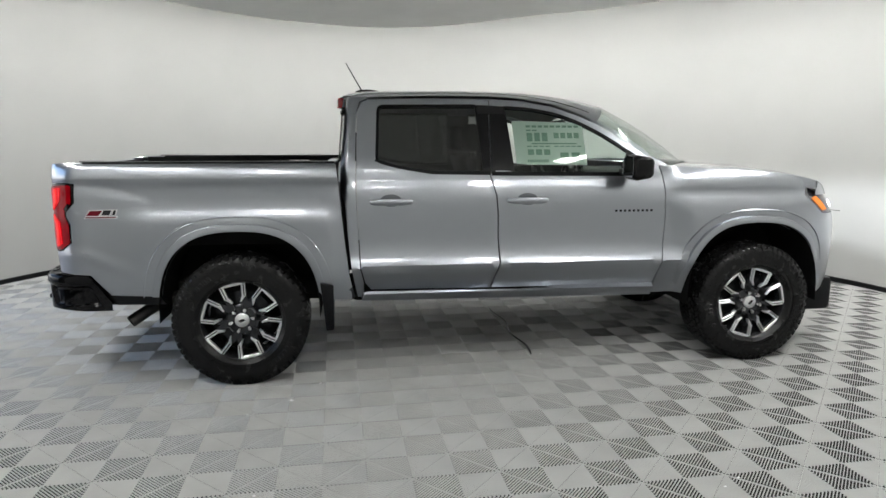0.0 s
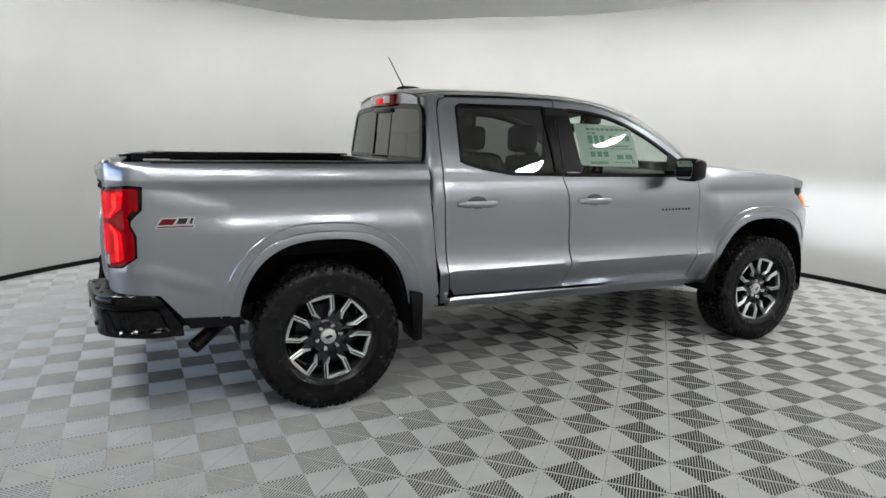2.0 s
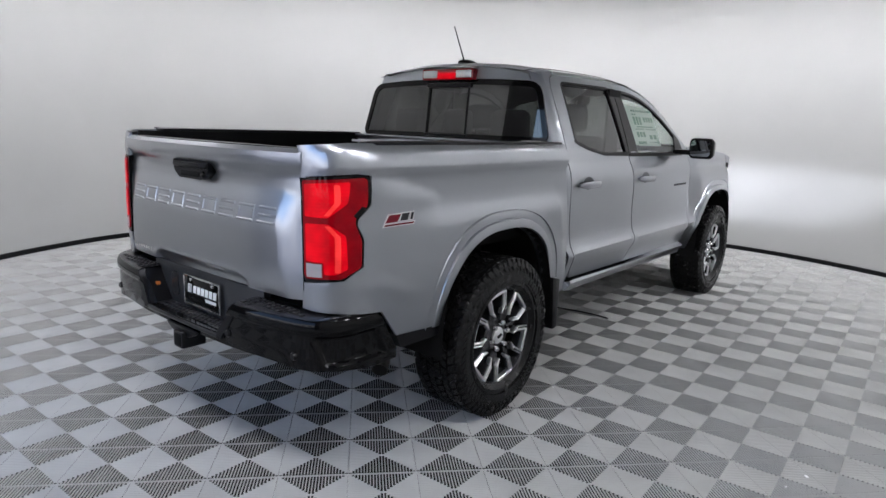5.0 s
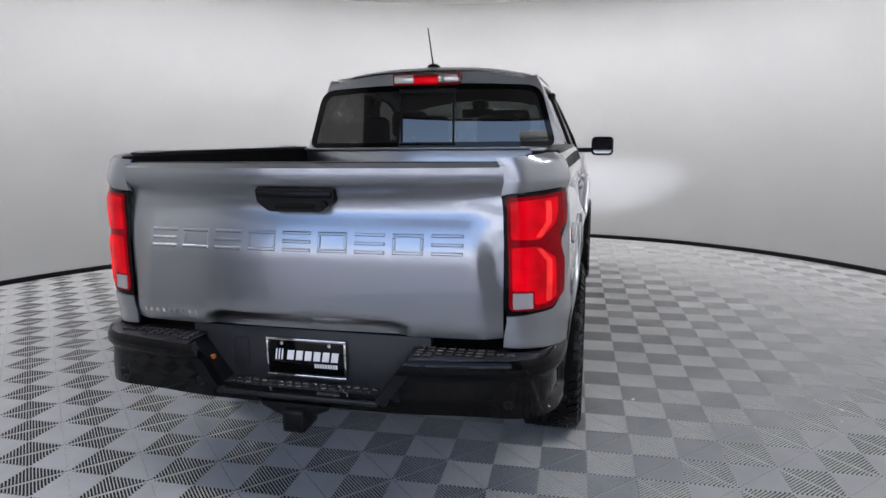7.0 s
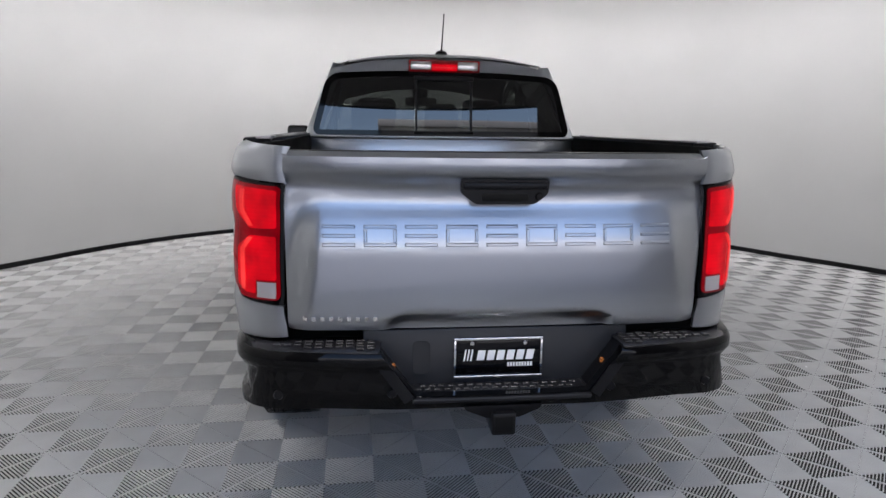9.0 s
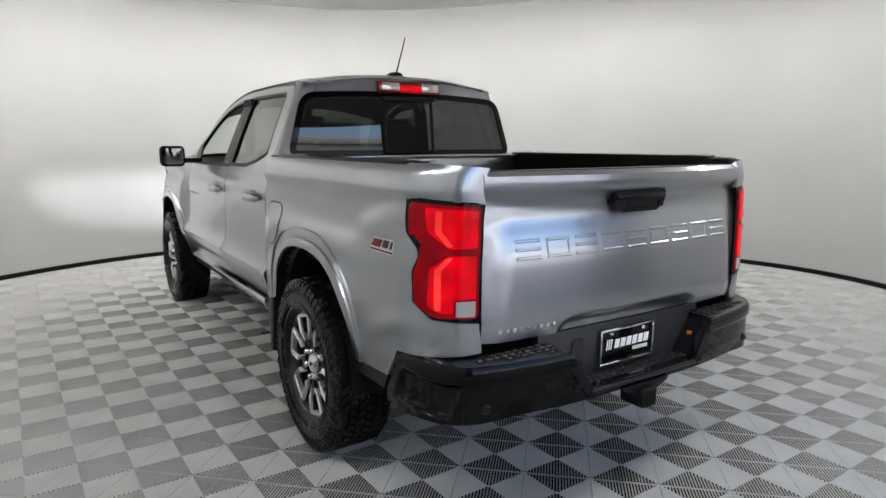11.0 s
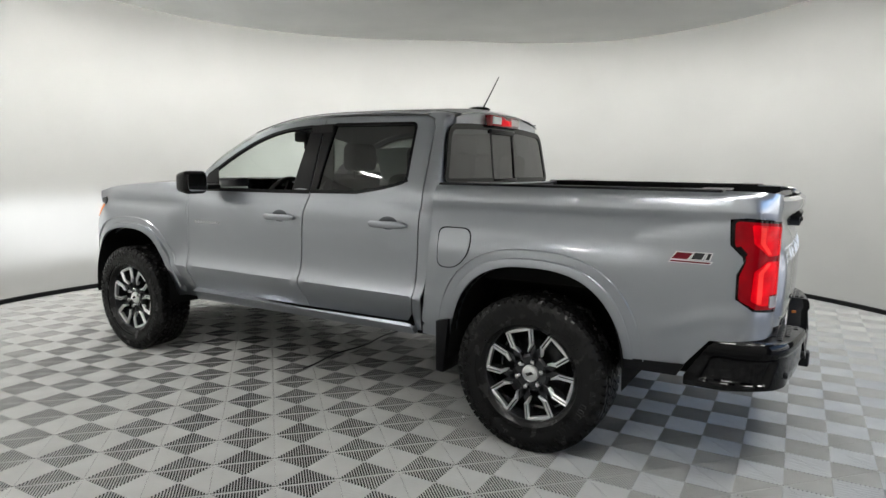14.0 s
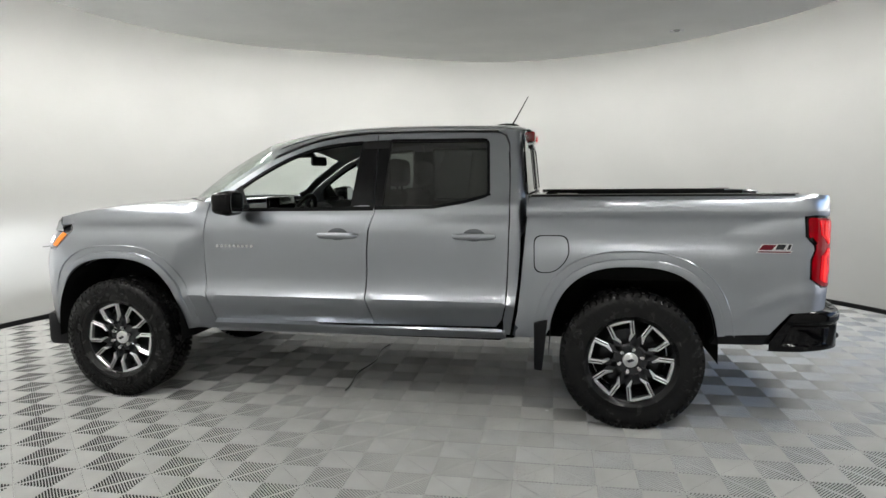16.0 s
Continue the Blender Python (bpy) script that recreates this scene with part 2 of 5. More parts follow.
def smooth_step(a, b, v):
    k = min(1.0, max(0.0, (v - a) / (b - a)))
    return k * k * (3 - 2 * k)


def room_radius(az):
    """Round booth, a little wider behind the truck's cab; az in degrees from the truck's nose."""
    return 4.32 + 0.80 * smooth_step(62, 104, abs(az))


def wall_point(az, r_extra=0.0):
    r = room_radius(az) + r_extra
    return ROOM_X + r * math.cos(radians(az)), ROOM_Y + r * math.sin(radians(az))


DOOR_FROM, DOOR_TO, DOOR_TOP = 162.0, 199.0, 2.44
LEAF_FROM, LEAF_TO = 156.0, 206.0


def room():
    span = list(np.linspace(LEAF_TO - 360, LEAF_FROM, 155))

    def sheet(name, azs, z0, z1, thick, label):
        bm = bmesh.new()
        prev = None
        for a in azs:
            (x, y), (u, v) = wall_point(a), wall_point(a, thick)
            cur = [bm.verts.new((x, y, z0)), bm.verts.new((x, y, z1)), bm.verts.new((u, v, z1)), bm.verts.new((u, v, z0))]
            if prev:
                for i in range(4):
                    bm.faces.new((prev[i], prev[(i + 1) % 4], cur[(i + 1) % 4], cur[i]))
            else:
                bm.faces.new(cur)
            prev = cur
        bm.faces.new(list(reversed(prev)))
        return tagged(mesh_ob(name, bm, WALL), label, "wall", kind="structure")
    sheet("wall_round", span, 0.0, TOP_Z + 0.02, 0.12, "smooth white curved wall of the round photo booth")
    # dark doorway wall at the back, with the drive-in opening through it
    bm = bmesh.new()
    for a0, a1, z0, n in ((LEAF_FROM, DOOR_FROM, 0.0, 4), (DOOR_FROM, DOOR_TO, DOOR_TOP, 10), (DOOR_TO, LEAF_TO, 0.0, 4)):
        prev = None
        for k in range(n + 1):
            b = a0 + (a1 - a0) * k / n
            b = b if b <= 180 else b - 360
            (x, y), (u, v) = wall_point(b), wall_point(b, 0.12)
            cur = [bm.verts.new((x, y, z0)), bm.verts.new((x, y, TOP_Z + 0.02)), bm.verts.new((u, v, TOP_Z + 0.02)), bm.verts.new((u, v, z0))]
            if prev:
                for i in range(4):
                    bm.faces.new((prev[i], prev[(i + 1) % 4], cur[(i + 1) % 4], cur[i]))
            prev = cur
    tagged(mesh_ob("wall_doorway", bm, DOORWAY), "dark charcoal wall round the drive-in opening", "wall", kind="structure")
    # black edging at the foot of the wall
    bm = bmesh.new()
    prev = None
    for a in span:
        (x, y), (u, v) = wall_point(a, -0.012), wall_point(a, 0.0)
        cur = [bm.verts.new((x, y, 0.0)), bm.verts.new((x, y, 0.045)), bm.verts.new((u, v, 0.05)), bm.verts.new((u, v, 0.0))]
        if prev:
            for i in range(3):
                bm.faces.new((prev[i], prev[i + 1], cur[i + 1], cur[i]))
        prev = cur
    tagged(mesh_ob("baseboard", bm, BLACK), "black rubber edging along the foot of the curved wall", "baseboard", kind="structure")
    # ceiling
    bm = bmesh.new()
    low, up = [], []
    for a in range(0, 360, 3):
        x, y = wall_point(a if a <= 180 else a - 360, -COVE)
        low.append(bm.verts.new((x, y, ceiling_z(x, y))))
        up.append(bm.verts.new((x, y, ceiling_z(x, y) + 0.05)))
    bm.faces.new(low)
    bm.faces.new(list(reversed(up)))
    n = len(low)
    for k in range(n):
        bm.faces.new((low[k], low[(k + 1) % n], up[(k + 1) % n], up[k]))
    tagged(mesh_ob("ceiling", bm, CEIL, smooth=False), "flat matt grey ceiling disc hung in the round booth", "ceiling", kind="structure")
    bm = bmesh.new()
    bm.faces.new([bm.verts.new((*wall_point(a if a <= 180 else a - 360, 0.05), TOP_Z)) for a in range(0, 360, 3)])
    tagged(mesh_ob("ceiling_upper", bm, CEIL, smooth=False), "pale upper ceiling over the hung disc", "ceiling", kind="structure")
    # slab under the tiles, near-black to put shade into the slots, and the lot outside
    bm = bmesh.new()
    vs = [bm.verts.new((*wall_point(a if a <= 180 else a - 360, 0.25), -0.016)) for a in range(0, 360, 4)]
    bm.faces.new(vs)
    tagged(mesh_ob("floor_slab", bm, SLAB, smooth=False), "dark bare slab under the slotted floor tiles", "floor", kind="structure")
    bm = box((-160, -150, -0.12), (150, 150, -0.03))
    tagged(mesh_ob("ground", bm, EARTH, smooth=False), "grey asphalt lot outside the opening", "ground", kind="structure")


room()


def far_building(x, y0, y1, top, bays):
    """Low white commercial building across the lot."""
    b = new("commercial_building")
    tagged(b, "low white commercial building with dark windows across the lot", "building", "buildings across the lot")
    part("wall", box((x - 8, y0, -0.05), (x, y1, top), 0.02), FACADE, b)
    part("roof_edge", box((x - 8.1, y0 - 0.15, top), (x + 0.2, y1 + 0.15, top + 0.22), 0.03), WALL, b)
    w = (y1 - y0) / bays
    for k in range(bays):
        part("window", box((x - 0.05, y0 + w * (k + 0.2), 0.9), (x + 0.03, y0 + w * (k + 0.8), 2.3), 0.01), GLOSS, b)


far_building(-17.0, -24.0, 0.4, 4.55, 7)
far_building(-26.0, 1.5, 26.0, 5.6, 6)


def ceiling_lamps():
    """Ring of lamps in the gap between the hung disc and the wall, hidden behind the disc's rim."""
    first = None
    for k in range(20):
        a = -171 + 18 * k
        x, y = wall_point(a, -1.26)
        m = Matrix.Translation((x, y, LAMP_Z))
        if first is None:
            first = new("ceiling_lamp")
            tagged(first, "round white cove lamp hung on a short stem", "ceiling lamp", "lamps round the cove")
            part("housing", lathe([(0.0, 0.105), (0.12, 0.10), (0.205, 0.07), (0.215, 0.032), (0.203, 0.032)], 32, 'z'), WALL, first)
            part("stem", lathe([(0.0, TOP_Z - LAMP_Z + 0.002), (0.02, TOP_Z - LAMP_Z + 0.002), (0.02, 0.09), (0.0, 0.09)], 12, 'z'), WALL, first)
            part("lens", lathe([(0.0, -0.022), (0.12, -0.018), (0.185, -0.008), (0.202, 0.006), (0.202, 0.034), (0.0, 0.036)], 32, 'z'), LAMP, first, "glowing white lens")
            first.matrix_world = m
        else:
            copy_thing(first, m)


LAMP_Z = 3.095
ceiling_lamps()


# ---------------------------------------------------------------- truck: surfaces
def ease(table, v):
    """Smooth curve through a table of (place, value) pairs."""
    n = len(table)
    if v <= table[0][0]:
        return table[0][1]
    if v >= table[-1][0]:
        return table[-1][1]
    k = 0
    while table[k + 1][0] < v:
        k += 1
    (x0, y0), (x1, y1) = table[k], table[k + 1]

    def slope(i):
        if i == 0 or i == n - 1:
            j = min(i, n - 2)
            return (table[j + 1][1] - table[j][1]) / (table[j + 1][0] - table[j][0])
        a = (table[i][1] - table[i - 1][1]) / (table[i][0] - table[i - 1][0])
        b = (table[i + 1][1] - table[i][1]) / (table[i + 1][0] - table[i][0])
        return 0.0 if a * b <= 0 else 2 * a * b / (a + b)
    h = x1 - x0
    t = (v - x0) / h
    m0, m1 = slope(k) * h, slope(k + 1) * h
    return (2 * t ** 3 - 3 * t * t + 1) * y0 + (t ** 3 - 2 * t * t + t) * m0 + (3 * t * t - 2 * t ** 3) * y1 + (t ** 3 - t * t) * m1


DOOR_LOW = [(0.44, 0.785), (0.50, 0.815), (0.56, 0.838), (0.63, 0.866), (0.700, 0.895)]
DOOR_HIGH = [(0.700, 0.895), (0.712, 0.8905), (0.735, 0.877), (0.76, 0.866), (0.80, 0.857), (0.86, 0.852), (0.92, 0.851), (1.0, 0.851), (1.08, 0.851), (1.13, 0.849), (1.165, 0.844), (1.20, 0.834), (1.225, 0.824), (1.245, 0.818), (1.285, 0.815)]
BED = [(0.48, 0.858), (0.56, 0.874), (0.70, 0.889), (0.85, 0.897), (0.95, 0.899), (1.0, 0.897), (1.025, 0.892), (1.05, 0.882), (1.075, 0.873), (1.10, 0.868), (1.14, 0.866), (1.19, 0.867), (1.225, 0.874), (1.250, 0.885), (1.262, 0.885), (1.29, 0.877), (1.318, 0.867), (1.335, 0.856), (1.345, 0.835)]
QUARTER = [(0.48, 0.854), (0.56, 0.87), (0.66, 0.882), (0.76, 0.889), (0.86, 0.891), (0.93, 0.891), (0.99, 0.89), (1.02, 0.889), (1.1, 0.885), (1.16, 0.884), (1.2, 0.884), (1.225, 0.881), (1.25, 0.885), (1.262, 0.885), (1.29, 0.877), (1.318, 0.867), (1.335, 0.856), (1.345, 0.835)]
FENDER = [(0.42, 0.850), (0.56, 0.878), (0.70, 0.892), (0.85, 0.895), (1.0, 0.892), (1.07, 0.885), (1.115, 0.869), (1.14, 0.856), (1.19, 0.862), (1.215, 0.859), (1.25, 0.842), (1.28, 0.818), (1.31, 0.785)]


def ramp(t):
    """Straight ramp from 0 to 1 with slightly eased ends."""
    t = min(1.0, max(0.0, t))
    return 0.75 * t + 0.25 * t * t * (3 - 2 * t)


def side_width(x, z):
    door = ease(DOOR_LOW, z) if z < 0.700 else ease(DOOR_HIGH, z)
    if x > 0.95:
        edge = 1.10 + 0.13 * max(0.0, min(1.0, (1.14 - z) / 0.5))
        k = ramp((x - edge + 0.09) / 0.17)
        return door + (ease(FENDER, z) - door) * k
    if x < -1.0:
        crease = -2.14 - 0.21 * max(0.0, 1.13 - z) - 3.2 * max(0.0, z - 1.13)
        t = min(1.0, max(0.0, (crease - x) / 0.30))
        k = 1 - (1 - t) ** 2
        fore = -1.185 + 0.25 * max(0.0, 1.138 - z) + 0.9 * max(0.0, z - 1.138)
        ridge = 0.008 * max(0.0, 1 - abs(z - 0.72 - 0.14 * smooth_step(2.20, 2.70, -x)) / 0.055)
        g = min(1.0, max(0.0, (x - fore) / 0.16))
        bed, flat = ease(BED, z), ease(QUARTER, z)
        return bed + (flat + ridge - bed) * k + (flat - 0.010 - bed) * (1 - (1 - g) ** 2) * smooth_step(1.24, 1.15, z)
    return door


REAR_S, REAR_A, REAR_B = -2.50, 0.23, 0.195
FRONT_S, FRONT_A, FRONT_B = 1.90, 0.585, 0.45
REAR_END = REAR_S - 0.20 * math.pi / 2
FRONT_END = FRONT_S + 0.55 * math.pi / 2


def side_pt(s, z, sgn=-1, out=0.0):
    """Point of the body side; s runs along the truck and round its corners."""
    if s < REAR_S:
        a = min(math.pi / 2, (REAR_S - s) / 0.20)
        y = side_width(REAR_S, z) - REAR_B * (1 - math.cos(a)) + out * math.cos(a)
        return Vector((REAR_S - (REAR_A + out) * math.sin(a), sgn * y, z))
    if s > FRONT_S:
        a = min(math.pi / 2, (s - FRONT_S) / 0.55)
        y = side_width(FRONT_S, z) - FRONT_B * (1 - math.cos(a)) + out * math.cos(a)
        back = 1.5 * max(0.0, z - 0.85) ** 2 + 0.5 * max(0.0, 0.5 - z) ** 2
        return Vector((FRONT_S + (FRONT_A + out - back) * math.sin(a), sgn * y, z))
    return Vector((s, sgn * (side_width(s, z) + out), z))


def glass_y(z):
    return 0.818 - (z - 1.28) * 0.365 - 0.10 * max(0.0, z - 1.28) ** 2


CAB_S, CAB_R = -0.985, 0.075
CAB_END = CAB_S - CAB_R * math.pi / 2


def cab_pt(s, z, sgn=-1, out=0.0):
    """Point of the cab's side, body below the belt and glasshouse above it, round the rear corner."""
    y = side_width(max(s, CAB_S), z) if z < 1.285 else glass_y(z) - 0.003
    if s < CAB_S:
        a = min(math.pi / 2, (CAB_S - s) / CAB_R)
        lean = 0.10 * max(0.0, z - 1.3)
        return Vector((CAB_S - (CAB_R - lean + out) * math.sin(a), sgn * (y - 0.07 * (1 - math.cos(a)) + out * math.cos(a)), z))
    return Vector((s, sgn * (y + out), z))


def dense(poly, step):
    out = []
    n = len(poly)
    for i in range(n):
        a, b = Vector(poly[i]), Vector(poly[(i + 1) % n])
        k = max(1, int(math.ceil((b - a).length / step)))
        out.extend([a.lerp(b, j / k) for j in range(k)])
    return out


def rounded(poly, r, seg=5):
    """Rounds the corners of an outline; r: one radius, or one for each corner."""
    out = []
    n = len(poly)
    for i in range(n):
        p, a, b = Vector(poly[i]), Vector(poly[i - 1]), Vector(poly[(i + 1) % n])
        rr = r[i] if isinstance(r, (list, tuple)) else r
        d0, d1 = (a - p), (b - p)
        rr = min(rr, d0.length * 0.45, d1.length * 0.45)
        if rr < 1e-4:
            out.append(p)
            continue
        p0, p1 = p + d0.normalized() * rr, p + d1.normalized() * rr
        for k in range(seg + 1):
            t = k / seg
            out.append(p0 * (1 - t) ** 2 + p * 2 * t * (1 - t) + p1 * t * t)
    return out


def inside(poly, pts):
    """Which of the points (n, 2) lie inside the outline."""
    q = np.array([(p[0], p[1]) for p in poly])
    x, y = pts[:, 0], pts[:, 1]
    res = np.zeros(len(pts), bool)
    for i in range(len(q)):
        (x0, y0), (x1, y1) = q[i], q[i - 1]
        if y0 != y1:
            cross = ((y0 > y) != (y1 > y)) & (x < (x1 - x0) * (y - y0) / (y1 - y0) + x0)
            res ^= cross
    return res


def skin(outline, fn, holes=(), step=0.04, lines=(), depth=0.014, edge=None):
    """A curved sheet: fills a flat outline (less holes), bends it by fn(u, v), and turns its rim inwards."""
    rim = edge or step
    loops = [dense(outline, rim)] + [dense(h, rim) for h in holes]
    verts, edges = [], []
    for lp in loops:
        b = len(verts)
        verts.extend(lp)
        edges.extend([(b + i, b + (i + 1) % len(lp)) for i in range(len(lp))])
    border = np.array([(p[0], p[1]) for p in verts])
    lo, hi = border.min(0), border.max(0)
    us = np.linspace(lo[0], hi[0], max(2, int((hi[0] - lo[0]) / step) + 1))
    vs = list(np.linspace(lo[1], hi[1], max(2, int((hi[1] - lo[1]) / step) + 1)))
    for ln in lines:
        vs = [v for v in vs if abs(v - ln) > step * 0.4] + [ln]
    grid = np.array([(u, v) for u in us for v in vs])
    ok = inside(loops[0], grid)
    for h in loops[1:]:
        ok &= ~inside(h, grid)
    grid = grid[ok]
    if len(grid):
        d = np.array([np.min(np.hypot(border[:, 0] - g[0], border[:, 1] - g[1])) for g in grid])
        grid = grid[d > min(step, rim) * 0.45]
        verts = verts + [Vector(g) for g in grid]
    ov, oe, of, *_ = delaunay_2d_cdt(verts, edges, [], 0, 1e-6)
    flat = np.array([(p[0], p[1]) for p in ov])
    tri = np.array([f for f in of if len(f) == 3])
    cen = flat[tri].mean(1)
    ok = inside(loops[0], cen)
    for h in loops[1:]:
        ok &= ~inside(h, cen)
    bm = bmesh.new()
    vv = [bm.verts.new(fn(p[0], p[1])) for p in flat]
    for f in tri[ok]:
        bm.faces.new([vv[i] for i in f])
    bmesh.ops.delete(bm, geom=[v for v in bm.verts if not v.link_faces], context='VERTS')
    bmesh.ops.recalc_face_normals(bm, faces=bm.faces)
    bm.normal_update()
    if depth:
        rimset = [e for e in bm.edges if len(e.link_faces) == 1]
        nrm = {v: v.normal.copy() for e in rimset for v in e.verts}
        # make sure the rim goes to the inner side
        c = fn(*cen[ok].mean(0)) if len(cen[ok]) else Vector()
        side = sum((f.normal * f.calc_area() for f in bm.faces), Vector())
        hub = Vector((max(-2.0, min(2.0, c.x)), 0, 0.9))
        flip = -1.0 if side.dot(c - hub) < 0 else 1.0
        ret = bmesh.ops.extrude_edge_only(bm, edges=rimset)
        new_v = [g for g in ret["geom"] if isinstance(g, bmesh.types.BMVert)]
        old = {tuple(round(k, 6) for k in v.co): n for v, n in nrm.items()}
        for v in new_v:
            n = old.get(tuple(round(k, 6) for k in v.co))
            if n is not None:
                v.co -= n * depth * flip
    return bm


def arch(cx, a, b, n=2.6, z0=0.5, steps=26, cz=0.40):
    """Outline of a wheel arch from its front foot over the top to its rear foot, feet at height z0."""
    pts = []
    t0 = math.asin(min(1, (max(0.0, z0 - cz) / b)) ** (n / 2))
    for k in range(steps + 1):
        t = t0 + (math.pi - 2 * t0) * k / steps
        c, s = math.cos(t), math.sin(t)
        pts.append((cx + a * math.copysign(abs(c) ** (2 / n), c), cz + b * abs(s) ** (2 / n)))
    return pts


# ---------------------------------------------------------------- truck: body
WB = 1.6685
truck = new("pickup_truck")
tagged(truck, "silver-grey metallic crew-cab pickup truck with lit red tail lamps", "pickup truck")


def both(name, make, material, label="", parent=truck, angle=35):
    return [part(name, make(s), material, parent, label, angle=angle) for s in (-1, 1)]


LAMP_OUT = [(-2.546, 1.226), (-2.552, 1.122), (-2.598, 1.070), (-2.602, 1.045), (-2.580, 0.995), (-2.582, 0.892), (-2.650, 0.842), (REAR_END, 0.826), (REAR_END, 1.214), (-2.60, 1.232)]


def bedside():
    o = [(-0.985, 0.505), (-1.018, 0.66), (-1.040, 0.86), (-1.058, 1.06), (-1.072, 1.22), (-1.083, 1.335), (-1.10, 1.345), (-2.60, 1.345), (REAR_END, 1.330),
         (REAR_END, 1.218)]
    o += [(-2.60, 1.235), (-2.543, 1.229), (-2.549, 1.120), (-2.595, 1.069), (-2.599, 1.046), (-2.577, 0.996), (-2.579, 0.890), (-2.648, 0.839), (REAR_END, 0.822)]
    o += [(REAR_END, 0.72), (-2.50, 0.70), (-2.40, 0.575)]
    o += [(x, z) for x, z in reversed(arch(-WB, 0.475, 0.55, z0=0.56))]
    o += [(-1.175, 0.505)]
    return o


BEDSIDE = bedside()
for sgn in (-1, 1):
    bed_part = part("bedside", skin(BEDSIDE, lambda s, z: side_pt(s, z, sgn), lines=(1.225, 1.250, 1.262, 1.19, 1.14, 1.10, 1.075, 1.05, 1.025, 1.0, 1.318, 1.335), step=0.020), PAINT, truck)
    if sgn > 0:
        o = rounded([(-1.115, 1.112), (-1.30, 1.112), (-1.315, 1.0), (-1.235, 0.905), (-1.12, 0.905)], [0.05, 0.045, 0.06, 0.06, 0.05])
        part("fuel_door", skin(o, lambda s, z: side_pt(s, z, sgn, 0.0035), step=0.03, edge=0.015, depth=0.006), PAINT, bed_part)
        # no real gap: a black sheet on the skin draws its shade
        o2 = rounded([(-1.109, 1.118), (-1.306, 1.118), (-1.322, 0.998), (-1.238, 0.899), (-1.114, 0.899)], [0.05, 0.045, 0.06, 0.06, 0.05])
        part("fuel_door_gap", skin(o2, lambda s, z: side_pt(s, z, sgn, 0.0012), step=0.03, edge=0.015, depth=0.0), BLACK, bed_part, "dark gap round the fuel door")


def flare(cx, sgn, front):
    """Painted wheel-arch flare: a proud band round the opening, with a lip turned inwards."""
    bm = bmesh.new()
    rows = [(0.562, 0.632, 'skin', 0.000), (0.558, 0.628, 'skin', 0.006), (0.54, 0.612, 'abs', 0.8995),
            (0.510, 0.583, 'abs', 0.909), (0.482, 0.556, 'abs', 0.916), (0.471, 0.545, 'abs', 0.915), (0.466, 0.541, 'abs', 0.86)]
    cols = []
    n = 44
    for k in range(n + 1):
        col = []
        for a, b, kind, v in rows:
            z0 = 0.555 if not front else 0.50
            pts = arch(cx, a, b, z0=z0, steps=n)
            x, z = pts[k]
            base = side_pt(x, z, sgn)
            edge = min(k, n - k) / n
            w = smooth_step(0.0, 0.22, edge) * 0.9 + 0.1
            if kind == 'skin':
                p = side_pt(x, z, sgn, v * w + 0.001)
            else:
                y = abs(base.y) + (v - abs(side_pt(cx, 0.95, sgn).y)) * w
                p = Vector((base.x, sgn * max(y, abs(base.y) + 0.002), z))
                if v < 0.9:
                    p.y = sgn * 0.83
            col.append(bm.verts.new(p))
        cols.append(col)
    for a, b in zip(cols, cols[1:]):
        for i in range(len(rows) - 1):
            bm.faces.new((a[i], a[i + 1], b[i + 1], b[i]))
    return bm


for cx, front in ((-WB, False), (WB, True)):
    both("wheel_arch_flare", lambda s: flare(cx, s, front), PAINT, angle=28)

# doors
R_DOOR = [(-0.945, 0.70), (-0.955, 0.97), (-0.962, 1.20), (-0.958, 1.45), (-0.947, 1.655), (-0.925, 1.706), (-0.88, 1.727), (-0.50, 1.738), (-0.112, 1.738),
          (-0.132, 1.26), (-0.098, 1.14), (-0.086, 1.02), (-0.085, 0.88), (-0.075, 0.72), (-0.125, 0.545), (-0.885, 0.555), (-0.92, 0.60)]
R_WIN = rounded([(-0.815, 1.683), (-0.20, 1.690), (-0.172, 1.284), (-0.50, 1.282), (-0.70, 1.315), (-0.833, 1.352)], [0.03, 0.01, 0.01, 0.1, 0.1, 0.03])
F_DOOR = [(-0.104, 1.738), (0.10, 1.728), (0.31, 1.690), (0.46, 1.642), (0.60, 1.578), (0.75, 1.488), (0.90, 1.388), (0.985, 1.318), (1.012, 1.25), (1.028, 1.12),
          (1.032, 0.95), (1.02, 0.75), (0.975, 0.535), (-0.117, 0.545), (-0.067, 0.72), (-0.077, 0.88), (-0.078, 1.02), (-0.090, 1.14), (-0.124, 1.26)]
F_WIN = rounded([(-0.012, 1.682), (0.16, 1.672), (0.33, 1.640), (0.47, 1.590), (0.60, 1.525), (0.72, 1.452), (0.835, 1.370), (0.85, 1.27), (0.025, 1.275)], [0.01, 0.1, 0.1, 0.1, 0.1, 0.1, 0.03, 0.02, 0.01])


def grow(poly, d):
    """Outline moved outwards by d."""
    c = sum((Vector(p) for p in poly), Vector((0, 0))) / len(poly)
    out = []
    n = len(poly)
    for i in range(n):
        a, b = Vector(poly[i - 1]), Vector(poly[(i + 1) % n])
        t = (b - a).normalized()
        nn = Vector((t.y, -t.x))
        if nn.dot(Vector(poly[i]) - c) < 0:
            nn = -nn
        out.append(Vector(poly[i]) + nn * d)
    return out


